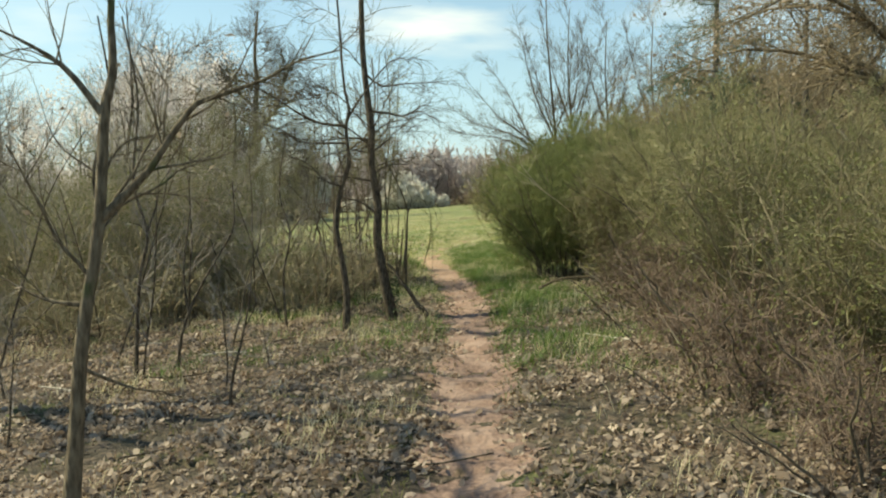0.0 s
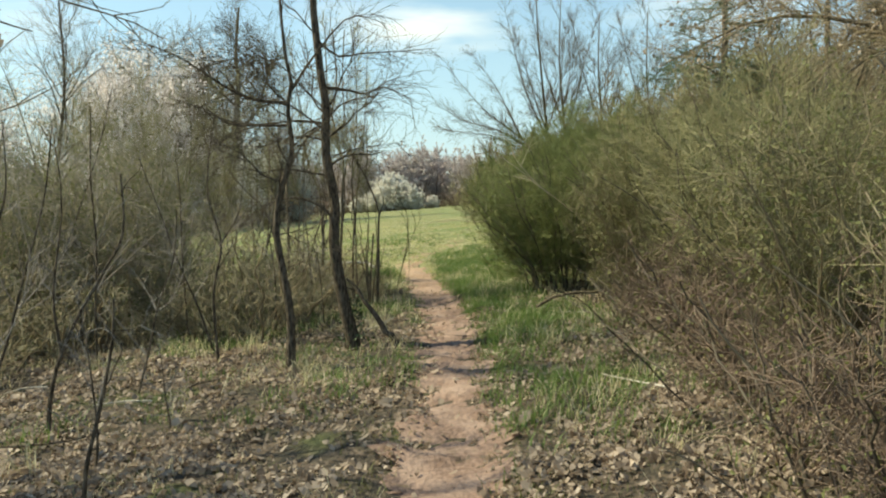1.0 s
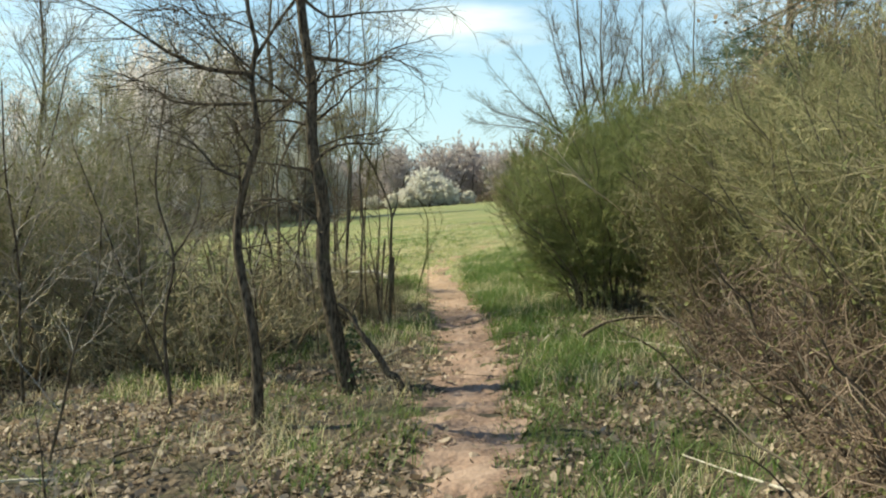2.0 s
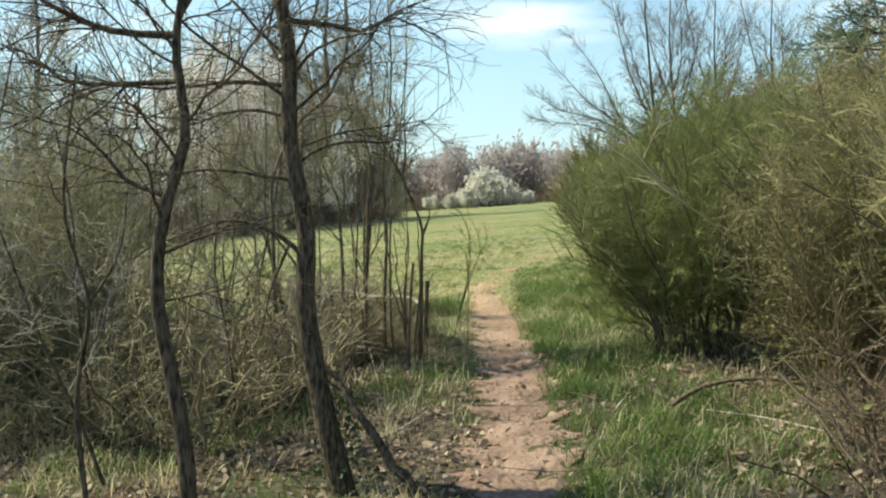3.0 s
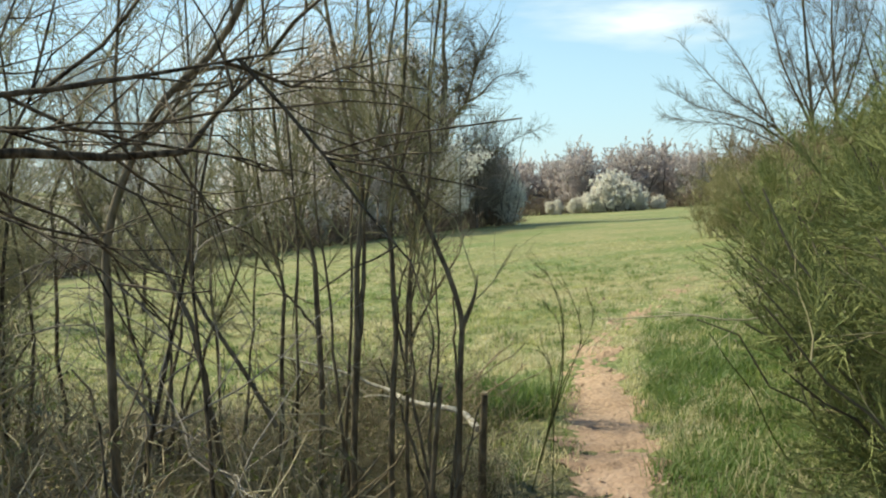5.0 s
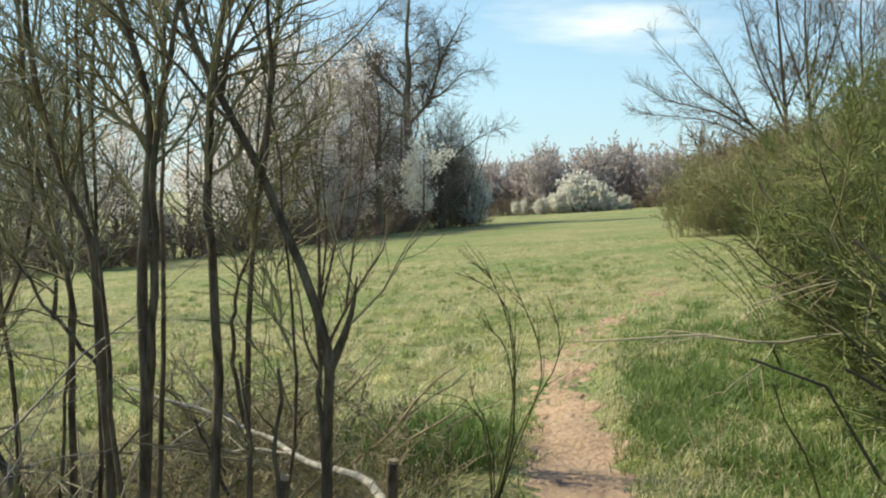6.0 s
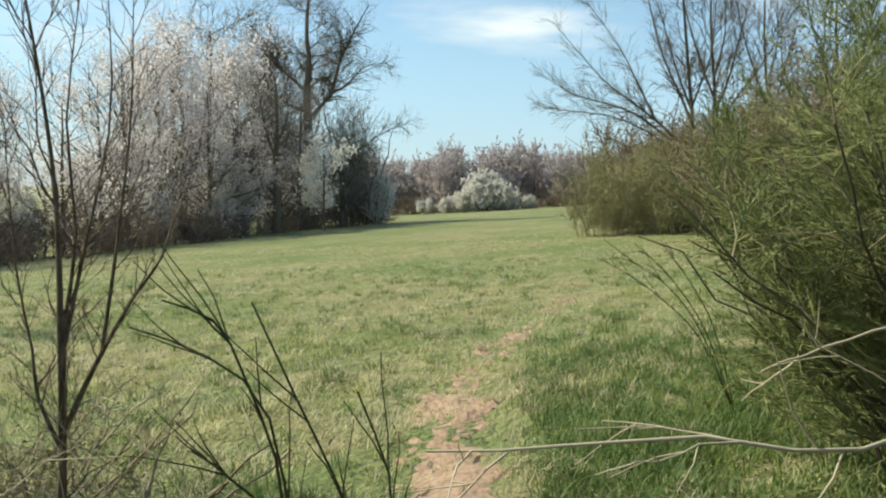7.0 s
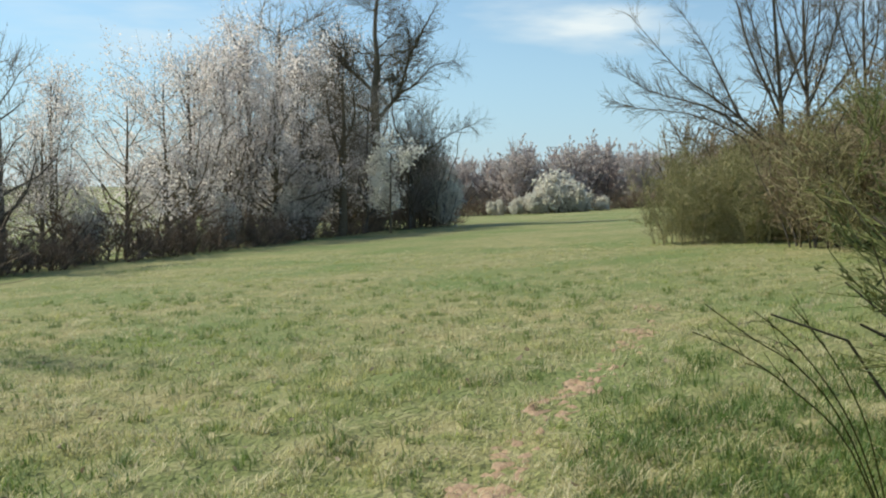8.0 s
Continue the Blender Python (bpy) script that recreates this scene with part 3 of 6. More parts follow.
b = on_ground(-0.54, 10.35)
bare_tree("leaning_tree", b, local([(-0.53, 10.35, -0.3), (-0.55, 10.35, -0.05), (-0.605, 10.35, 0.2), (-0.65, 10.35, 0.4), (-0.685, 10.35, 0.6), (-0.72, 10.35, 0.8), (-0.735, 10.35, 1.0), (-0.725, 10.35, 1.2), (-0.725, 10.35, 1.38), (-0.765, 10.35, 1.6), (-0.80, 10.35, 1.78), (-0.805, 10.35, 2.0), (-0.795, 10.35, 2.2), (-0.81, 10.35, 2.4), (-0.86, 10.36, 2.7), (-0.885, 10.38, 3.0), (-0.93, 10.4, 3.5), (-0.9, 10.45, 4.5), (-1.0, 10.5, 5.6)], b), 0.066, rand(13),
          "leafless tree with a kinked grey trunk beside the footpath", [
              (local([(-0.80, 10.35, 2.46), (-0.57, 10.4, 2.44), (-0.42, 10.42, 2.41), (-0.24, 10.45, 2.48), (0.02, 10.5, 2.36)], b), 0.018),
              (local([(-0.36, 10.43, 2.43), (-0.18, 10.5, 2.55), (0.1, 10.5, 2.62)], b), 0.009),
              (local([(-0.86, 10.35, 2.9), (-0.68, 10.42, 2.77), (-0.46, 10.45, 2.8), (-0.08, 10.5, 2.83), (0.27, 10.5, 2.86)], b), 0.014)] + [
              (local([(-0.80, 10.35, 2.12), (-1.1, 10.3, 2.14), (-1.5, 10.2, 2.1), (-2.0, 10.1, 2.2)], b), 0.015),
              (local([(-0.79, 10.35, 1.95), (-1.0, 10.4, 2.0), (-1.2, 10.4, 1.98), (-1.45, 10.4, 1.9), (-1.8, 10.4, 1.92)], b), 0.011),
              (local([(-0.73, 10.35, 1.2), (-0.84, 10.33, 1.31), (-1.01, 10.3, 1.4), (-1.2, 10.3, 1.4), (-1.4, 10.3, 1.33), (-1.58, 10.3, 1.26)], b), 0.016),
              (local([(-0.81, 10.33, 1.28), (-0.9, 10.28, 1.05), (-0.95, 10.25, 0.8)], b), 0.010),
              (local([(-0.74, 10.35, 1.8), (-0.55, 10.5, 1.88), (-0.3, 10.6, 1.92), (-0.05, 10.7, 1.97)], b), 0.008)],
          (12, 240, 900), (1.5, 0.6, 0.28), BARK_GREY, BARK_GREY, twig_r=0.003, up=0.0, limb_span=(0.5, 0.98), top=0.45, limb_share=0.25, wander=0.2)

# a bare tree beyond the bank at the left: its crown's shadow falls over the footpath
b = on_ground(-6.5, 7.1)
bare_tree("oak", b, [(0, 0, -0.3), (0.2, -0.1, 1.6), (0.1, 0.0, 3.2), (0.4, 0.1, 4.6), (0.3, 0.0, 6.0), (0.5, 0.1, 8.0)], 0.13, rand(15), "leafless oak whose crown shades the footpath", [
    ([(0.2, 0, 3.3), (1.5, -0.6, 3.9), (2.5, -1.0, 4.2), (2.7, -1.7, 4.3), (2.6, -2.6, 4.2)], 0.06), ([(2.5, -1.0, 4.2), (2.0, -1.7, 4.6), (1.6, -2.3, 4.7)], 0.045), ([(0.1, 0, 3.4), (-0.3, -0.5, 4.6), (-0.2, -1.0, 6.2), (-0.4, -1.5, 7.5)], 0.07), ([(0.3, 0, 4.5), (0.5, 0.6, 5.4), (0.3, 1.2, 6.6), (0.6, 1.6, 7.6)], 0.06)],
          (14, 160, 500), (2.0, 1.0, 0.5), BARK_GREY, BARK_GREY, twig_r=0.006, up=0.03, limb_span=(0.45, 0.98), wander=0.2)

# ---------------------------------------------------------------- coppice at the wood's edge
def coppice(place, rng, tall, stubs, label, group="coppice stools", twig_mat=TWIG_OLIVE, reach=1.0, spread=1.0):
    """A cut stool: sawn dark stubs and tall slender regrowth with dense upright twigs."""
    t = thing("coppice_stool", place, label, "shrub", group)
    for k in range(stubs):
        a, d = rng.uniform(0, 6.28), rng.uniform(0.03, 0.22)
        h = rng.uniform(0.5, 1.2)
        p = spline([(np.cos(a) * d, np.sin(a) * d, -0.1), (np.cos(a) * d * 1.3, np.sin(a) * d * 1.3, h * 0.5), (np.cos(a) * d * 1.9 + rng.normal() * 0.05, np.sin(a) * d * 2.0, h * 0.75), (np.cos(a) * (d * 2.2 + 0.08) + rng.normal() * 0.03, np.sin(a) * d * 2.4, h)], 6)[None]
        part("stub", tubes(p, rng.uniform(0.65, 1.0) * np.linspace(0.014, 0.009, 6)[None], 7, True), BARK_DARK, t, "dark sawn-off stem")
    a, d = rng.uniform(0, 6.28, tall), rng.uniform(0.02, 0.2, tall)
    P0 = np.empty((tall, 12, 3))
    P0[:, 0] = np.stack([np.cos(a) * d, np.sin(a) * d, np.full(tall, -0.1)], 1)
    way = unit(np.stack([np.cos(a) * d * 1.1, np.sin(a) * d * 1.1, np.full(tall, 1.0)], 1) + rng.normal(size=(tall, 3)) * 0.05)
    way[:, 0] = -0.6 * np.abs(way[:, 0])
    L = rng.uniform(2.2, 4.2, tall) * reach
    for k in range(1, 12):
        way = unit(way + rng.normal(size=(tall, 3)) * 0.15 + np.array([-0.015, 0, 0.17]))
        P0[:, k] = P0[:, k - 1] + way * (L / 11)[:, None]
    R0 = rng.uniform(0.008, 0.019, tall)[:, None] * np.linspace(1, 0.25, 12)
    for p, q in zip(P0, R0):
        stem = part("stem", tubes(p[None], q[None], 6), BARK_DARK, t)
        P1, R1 = grow(rng, p[None], q[None], 34, (0.42, 1.0), (25 * spread, 55 * spread), 0.66 * reach, 7, 0.05, 0.24, 0.5, 0.4, 0.4, 0.0026)
        P2, R2 = grow(rng, P1, R1, 560, (0.1, 1.0), (25, 60), 0.24 * reach, 4, 0.04, 0.25, 0.6, 0.5, 0.3, 0.0021)
        part("twig_growth", tubes(P1, R1, 4) + tubes(P2, R2, 3), twig_mat, stem, kind="stuff")
    return t


for k, (x, y, tall, stubs) in enumerate([(-2.7, 14.5, 4, 1), (-3.5, 14.2, 4, 0), (-4.4, 14.8, 4, 1), (-5.6, 14.3, 4, 0), (-3.1, 13.4, 4, 0)]):
    coppice(on_ground(x, y), rand(341 + k), tall, stubs, "coppiced shrub with slender bare regrowth and dark sawn stubs" if stubs else "coppiced shrub with slender bare upright stems")


def regrowth(base, stems, rng, label, twigs=250, boughs=16):
    """A stool whose stems follow given lines: (points, radius, share of twigs)."""
    t = thing("coppice_stool", base, label, "shrub", "coppice stools")
    for points, radius, share in stems:
        P0 = spline(local(points, base), 18)[None]
        P0[:, 1:] += np.cumsum(rng.normal(size=(1, 17, 3)), 1) * 0.007
        R0 = (radius * np.linspace(1, 0.35, 18))[None]
        stem = part("stem", tubes(P0, R0, 7), BARK_DARK, t)
        if share:
            P1, R1 = grow(rng, P0, R0, int(boughs * share), (0.48, 1.0), (18, 50), 0.62, 7, 0.06, 0.18, 0.55, 0.4, 0.4, 0.0030)
            P2, R2 = grow(rng, P1, R1, int(twigs * share), (0.1, 1.0), (20, 50), 0.24, 4, 0.05, 0.2, 0.6, 0.5, 0.3, 0.0022)
            part("twig_growth", tubes(P1, R1, 4) + tubes(P2, R2, 3), TWIG_OLIVE, stem, kind="stuff")
    return t


b = on_ground(-0.62, 13.5)
regrowth(b, [([(-0.63, 13.5, -0.15), (-0.65, 13.5, 0.28), (-0.74, 13.5, 0.74), (-0.77, 13.5, 1.18)], 0.012, 0.0),
             ([(-0.62, 13.5, -0.15), (-0.62, 13.5, 0.28), (-0.60, 13.5, 0.74), (-0.585, 13.5, 1.16)], 0.013, 0.0),
             ([(-0.58, 13.5, -0.15), (-0.54, 13.5, 0.31), (-0.50, 13.5, 0.90), (-0.53, 13.5, 1.32)], 0.012, 0.0),
             ([(-0.60, 13.52, -0.15), (-0.68, 13.54, 0.33), (-0.82, 13.56, 0.70), (-0.93, 13.56, 0.92)], 0.010, 0.0),
             ([(-0.57, 13.48, -0.1), (-0.50, 13.47, 0.38), (-0.38, 13.46, 0.80)], 0.009, 0.0),
             ([(-0.61, 13.55, -0.1), (-0.66, 13.58, 0.5), (-0.63, 13.6, 0.95), (-0.66, 13.6, 1.4), (-0.70, 13.6, 2.0)], 0.008, 0.35)],
         rand(350), "cut stool with crooked dark sawn stems fanning outward")
b = on_ground(-0.8, 13.6)
regrowth(b, [([(-0.83, 13.52, -0.2), (-0.82, 13.52, 0.5), (-0.80, 13.52, 1.05), (-0.81, 13.52, 1.45), (-0.81, 13.53, 1.76), (-0.76, 13.55, 2.15), (-0.74, 13.6, 2.9), (-0.8, 13.6, 3.7)], 0.017, 1.0),
             ([(-0.80, 13.68, -0.2), (-0.81, 13.7, 0.6), (-0.79, 13.7, 1.0), (-0.75, 13.7, 1.47), (-0.72, 13.72, 1.95), (-0.66, 13.76, 2.7), (-0.64, 13.8, 3.4)], 0.012, 0.8),
             ([(-0.82, 13.7, 0.92), (-0.86, 13.7, 1.17), (-0.82, 13.7, 1.34), (-0.77, 13.72, 1.5), (-0.75, 13.75, 1.9)], 0.008, 0.4)],
         rand(351), "coppiced shrub with slender dark stems and fine upright twigs")
b = on_ground(-0.98, 13.4)
regrowth(b, [([(-1.0, 13.4, -0.2), (-0.98, 13.4, 0.7), (-0.95, 13.4, 1.25), (-0.94, 13.4, 1.55), (-0.94, 13.4, 1.8), (-1.02, 13.4, 2.1), (-1.15, 13.45, 2.8), (-1.2, 13.5, 3.6)], 0.018, 1.0),
             ([(-0.97, 13.4, 0.8), (-0.93, 13.4, 1.19), (-0.90, 13.4, 1.45), (-0.86, 13.4, 1.78), (-0.79, 13.42, 2.1), (-0.72, 13.5, 2.8)], 0.014, 0.8),
             ([(-0.99, 13.42, 0.2), (-1.06, 13.44, 0.7), (-1.1, 13.46, 1.2), (-1.18, 13.5, 1.7), (-1.2, 13.5, 2.4)], 0.010, 0.5)],
         rand(352), "coppiced shrub with two tall stems forking low from one stool")
b = on_ground(-1.26, 13.7)
regrowth(b, [([(-1.28, 13.68, -0.3), (-1.25, 13.68, 0.6), (-1.25, 13.68, 1.16), (-1.26, 13.68, 1.44), (-1.32, 13.68, 1.6), (-1.44, 13.68, 1.96), (-1.5, 13.7, 2.5), (-1.6, 13.75, 3.4)], 0.018, 1.0),
             ([(-1.25, 13.68, 1.02), (-1.31, 13.68, 1.14), (-1.46, 13.68, 1.28), (-1.6, 13.7, 1.5), (-1.7, 13.72, 1.9)], 0.008, 0.4),
             ([(-1.25, 13.67, 1.16), (-1.33, 13.66, 1.22), (-1.43, 13.65, 1.25), (-1.62, 13.64, 1.28)], 0.005, 0.0),
             ([(-1.22, 13.74, -0.2), (-1.14, 13.78, 0.6), (-1.08, 13.8, 1.3), (-1.06, 13.82, 2.0), (-1.0, 13.85, 2.9)], 0.011, 0.7)],
         rand(353), "coppiced shrub with dark stems and one arching side shoot", 230, 14)
b = on_ground(-1.66, 14.0)
regrowth(b, [([(-1.67, 14.02, -0.3), (-1.65, 14.02, 0.6), (-1.64, 14.02, 1.04), (-1.66, 14.02, 1.31), (-1.75, 14.02, 1.6), (-1.82, 14.02, 2.1), (-1.86, 14.05, 3.1)], 0.015, 1.0),
             ([(-1.62, 14.06, -0.2), (-1.56, 14.1, 0.7), (-1.52, 14.1, 1.4), (-1.5, 14.1, 2.2), (-1.42, 14.1, 3.1)], 0.010, 0.7)],
         rand(354), "coppiced shrub with slender dark upright stems", 230, 14)
b = on_ground(-1.75, 13.66)
regrowth(b, [([(-1.74, 13.66, -0.2), (-1.84, 13.66, 0.55), (-1.93, 13.66, 0.99), (-2.04, 13.66, 1.21), (-2.2, 13.66, 1.36), (-2.5, 13.7, 1.7)], 0.020, 0.5),
             ([(-1.5, 13.66, 0.55), (-1.72, 13.66, 0.88), (-1.88, 13.66, 1.07), (-1.98, 13.66, 1.26), (-1.99, 13.66, 1.6), (-1.97, 13.66, 2.2), (-2.0, 13.7, 3.0)], 0.014, 0.8)],
         rand(355), "coppiced shrub with stout stems leaning low over the bramble", 230, 14)
b = on_ground(-2.4, 14.7)
regrowth(b, [([(-2.39, 14.7, -0.3), (-2.39, 14.7, 0.59), (-2.4, 14.7, 1.07), (-2.41, 14.7, 1.39), (-2.48, 14.7, 1.77), (-2.53, 14.7, 2.2), (-2.6, 14.7, 3.2)], 0.012, 1.0),
             ([(-2.3, 14.75, -0.3), (-2.2, 14.8, 0.8), (-2.15, 14.8, 1.6), (-2.2, 14.8, 2.6)], 0.010, 0.8)],
         rand(356), "coppiced shrub with pale slender stems at the meadow's edge", 230, 14)

b = on_ground(-0.5, 13.47)
bare_tree("young_tree", b, local([(-0.5, 13.47, -0.3), (-0.49, 13.47, 0.5), (-0.48, 13.47, 1.0), (-0.475, 13.47, 1.18), (-0.53, 13.47, 1.37), (-0.60, 13.47, 1.53), (-0.66, 13.47, 1.67), (-0.76, 13.47, 1.85), (-0.84, 13.48, 2.0), (-0.9, 13.5, 2.2), (-0.95, 13.55, 2.9), (-0.92, 13.6, 3.6)], b), 0.0155, rand(14),
          "slender forked sapling with one prong sawn off", [(local([(-0.475, 13.47, 1.14), (-0.44, 13.48, 1.22), (-0.415, 13.49, 1.3), (-0.405, 13.50, 1.385)], b), 0.016),
                                                             (local([(-0.65, 13.47, 1.66), (-0.63, 13.47, 1.81), (-0.62, 13.47, 1.96), (-0.63, 13.47, 2.2), (-0.6, 13.5, 2.8)], b), 0.011),
                                                             (local([(-0.76, 13.47, 1.85), (-0.72, 13.46, 2.0), (-0.62, 13.44, 2.15), (-0.5, 13.42, 2.3)], b), 0.007)],
          (6, 60, 260), (0.9, 0.5, 0.25), BARK_DARK, TWIG_OLIVE, twig_r=0.0022, up=0.06, limb_span=(0.5, 0.95), angles=((20, 45), (20, 45), (20, 45)), top=0.45)

# a pale lichened sapling that bends towards the path
b = on_ground(-1.5, 12.3)
bare_tree("young_tree", b, local([(-1.47, 12.3, -0.3), (-1.49, 12.3, 0.6), (-1.5, 12.3, 1.3), (-1.5, 12.3, 1.6), (-1.4, 12.3, 1.87), (-1.25, 12.3, 2.1), (-1.02, 12.3, 2.3), (-0.9, 12.35, 2.7), (-0.95, 12.4, 3.4)], b), 0.018, rand(16),
          "bent sapling with pale lichened bark and dense fine twigs", [
              (local([(-1.16, 12.3, 2.18), (-1.0, 12.28, 2.19), (-0.85, 12.26, 2.14), (-0.66, 12.25, 2.2)], b), 0.009),
              (local([(-1.4, 12.3, 1.87), (-1.45, 12.3, 2.1), (-1.42, 12.3, 2.5), (-1.5, 12.35, 3.0)], b), 0.010),
              (local([(-1.5, 12.3, 1.6), (-1.62, 12.3, 1.8), (-1.68, 12.3, 2.2)], b), 0.008)],
          (8, 120, 620), (0.8, 0.42, 0.2), BARK_DARK, TWIG_BROWN, twig_r=0.0022, up=0.05, limb_span=(0.5, 0.98), top=0.5)
b = on_ground(-1.6, 16.4)
bare_tree("meadow_shrub", b, [(0, 0, -0.2), (0.02, 0, 0.4), (0.03, 0, 0.75), (0.03, 0, 1.1), (0.03, 0, 1.45), (0.01, 0, 1.76), (-0.04, 0, 2.13), (-0.12, 0, 2.6)], 0.019, rand(57), "slender shrub with upright reddish-brown bare twigs at the meadow's edge", [
    ([(0.03, 0, 0.66), (0.17, 0, 0.94), (0.33, 0, 1.21), (0.43, 0.05, 1.37), (0.48, 0.1, 1.61)], 0.013), ([(0.03, 0, 0.7), (0.02, 0.05, 1.09), (0.05, 0.1, 1.45), (0.02, 0.1, 1.9), (0.09, 0.1, 2.4)], 0.012),
    ([(0.03, 0, 0.95), (0.13, 0, 1.37), (0.23, 0.05, 1.92), (0.2, 0.1, 2.5)], 0.010), ([(0.2, 0.0, 1.0), (0.25, 0.05, 1.45), (0.29, 0.1, 1.94), (0.31, 0.1, 2.5)], 0.009),
    ([(0.02, 0, 0.6), (-0.07, 0, 0.8), (-0.09, 0, 1.0), (-0.15, 0, 1.34), (-0.18, 0, 1.9)], 0.010), ([(0.02, 0, 0.55), (0.1, -0.1, 0.75), (0.14, -0.15, 1.0)], 0.007)],
          (6, 150, 800), (0.7, 0.36, 0.17), BARK_DARK, TWIG_RUST, twig_r=0.0022, up=0.08, limb_span=(0.4, 0.92), angles=((15, 35), (20, 50), (20, 55)))

# ---------------------------------------------------------------- broom along the right of the path
def broom_bush(place, rng, label, height, width, shoot_mat, counts, sweep=-0.35, leaf_n=7000):
    """A dense broom: arching stems, boughs on them, and sprays of near-parallel whip-like shoots with dark gaps between. sweep: lean in x."""
    t = thing("broom_bush", place, label, "bush", "broom bushes")
    n, m = 46, 9
    a, d = rng.uniform(0, 2 * np.pi, n), np.sqrt(rng.uniform(0, 1, n))
    q = np.linspace(0, 1, m)
    out = 0.16 * width * d[:, None] + 0.34 * width * d[:, None] * q**1.2
    tall = height * rng.uniform(0.62, 0.95, n) * np.sqrt(1 - 0.45 * d**2)
    P0 = np.stack([np.cos(a)[:, None] * out + sweep * 0.3 * height * q**2, np.sin(a)[:, None] * out + 0 * q, -0.1 + tall[:, None] * q**0.9], -1)
    P0[:, 1:] += np.cumsum(rng.normal(size=(n, m - 1, 3)), 1) * 0.018 * height
    R0 = rng.uniform(0.007, 0.015, n)[:, None] * np.linspace(1, 0.3, m)
    part("stool", tubes(P0, R0, 5), TWIG_DARK, t, kind="stuff")
    P1, R1 = grow(rng, P0, R0, counts[0], (0.08, 1.0), (25, 75), 0.30 * height, 6, 0.03, 0.16, 0.5, 0.4, 0.45, 0.004)
    tip = P1[:, -1]
    z = tip[:, 2] / height
    edge = 0.5 * width * np.where(z < 0.45, 0.74 + 0.26 * z / 0.45, np.sqrt(np.clip(1 - ((z - 0.45) / 0.66) ** 2, 0.02, 1)))
    keep = (np.hypot(tip[:, 0] - sweep * 0.3 * height * z**2, tip[:, 1]) < edge * rng.uniform(0.75, 1.1, len(tip))) & (z > 0.02)
    P1, R1 = P1[keep], R1[keep]
    part("bough_growth", tubes(P1, R1, 4), TWIG_MOSS, t, kind="stuff")
    P2, R2 = grow(rng, P1, R1, counts[1], (0.1, 1.0), (12, 55), 0.115 * height, 4, 0.02, 0.12, 0.6, 0.5, 0.2, 0.0022)
    P3, R3 = grow(rng, P2, R2, counts[2], (0.05, 0.98), (8, 34), 0.06 * height, 2, 0.02, 0.08, 0.75, 0.5, 0.15, 0.0019)
    keep = (P2[:, -1, 2] > 0.04), (P3[:, -1, 2] > 0.04)
    part("crown", tubes(P2[keep[0]], R2[keep[0]], 3) + tubes(P3[keep[1]], R3[keep[1]], 3), shoot_mat, t, kind="stuff")
    part("foliage", leaves(rng, along(rng, P3, leaf_n, spread=0.012), 0.024, 0.1, 0.32), BROOM_LEAF, t, kind="stuff")
    return t


broom = broom_bush(on_ground(1.95, 13.5), rand(60), "dense green broom bush with whip-like shoots", 2.3, 2.4, BROOM_SHOOT, (640, 4400, 25000), leaf_n=27000)
broom_tall = broom_bush(on_ground(3.3, 11.9), rand(61), "tall olive-green broom bush with bare brown stems", 2.75, 2.5, BROOM_OLIVE, (560, 2900, 11500), leaf_n=9000)
strew(broom, [(2.75, 15.3), (3.9, 14.6), (4.4, 19.6)], rand(62), (0.95, 1.08), (-35, 35))
r = rand(162)
for x, y, h in ((2.42, 17.25, 1.04), (2.8, 18.3, 1.1), (3.0, 16.5, 1.22), (3.4, 17.4, 1.28), (4.1, 16.9, 1.3)):
    c = copy_thing(broom, pose(*on_ground(x, y), 0, 0, r.uniform(-30, 30)))
    c.scale = (1.18, 1.18, h)
strew(broom_tall, [(3.8, 18.2)], rand(168), (1.05, 1.1), (-30, 30))
strew(broom_tall, [(5.1, 13.2), (3.25, 9.9), (5.4, 16.0), (4.9, 10.2), (6.4, 18.6)], rand(63), (0.9, 1.05), (-40, 40))

thicket = shrub("thicket_shrub", on_ground(3.2, 7.8), rand(64), "tangled olive-brown leafless thicket shrub", 2.3, 2.4, 34, (800, 4200), TWIG_BROWN, TWIG_MOSS,
                "shrub", "thicket shrubs", 9000, BUD_LEAF, 0.036, lean=0.75, angles=((15, 60), (20, 65)), up=0.01, wander=0.3, low=0.8, base_share=0.25, lengths=(0.34, 0.16))
strew(thicket, [(2.8, 11.9), (3.1, 5.7), (4.6, 6.8), (3.6, 3.7), (5.0, 8.6), (5.4, 4.9), (6.6, 6.4)], rand(65), (0.85, 1.1))
bramble = shrub("bramble_clump", on_ground(2.3, 7.2), rand(164), "low brown bramble clump with arching stalks", 1.0, 1.7, 22, (300, 1300), TWIG_DARK, TWIG_RUST,
              "bramble", "bramble clumps", 700, BUD_LEAF, 0.035, lean=1.1, angles=((20, 70), (20, 70)), up=-0.05, wander=0.5, low=0.9, base_share=0.3, lengths=(0.5, 0.25), leaf_name="foliage")
strew(bramble, [(2.2, 5.6), (2.5, 8.9), (2.4, 10.2), (2.9, 4.4), (2.15, 4.1)], rand(165), (0.75, 1.15))
pale_bramble = shrub("bramble_clump", on_ground(-3.0, 11.6), rand(264), "low grey-brown bramble clump with arching stalks", 1.0, 1.7, 22, (220, 900), TWIG_BROWN, TWIG_HAZE,
              "bramble", "bramble clumps", 900, BUD_LEAF, 0.03, lean=1.1, angles=((20, 70), (20, 70)), up=-0.05, wander=0.5, low=0.9, base_share=0.3, lengths=(0.5, 0.25), leaf_name="foliage")
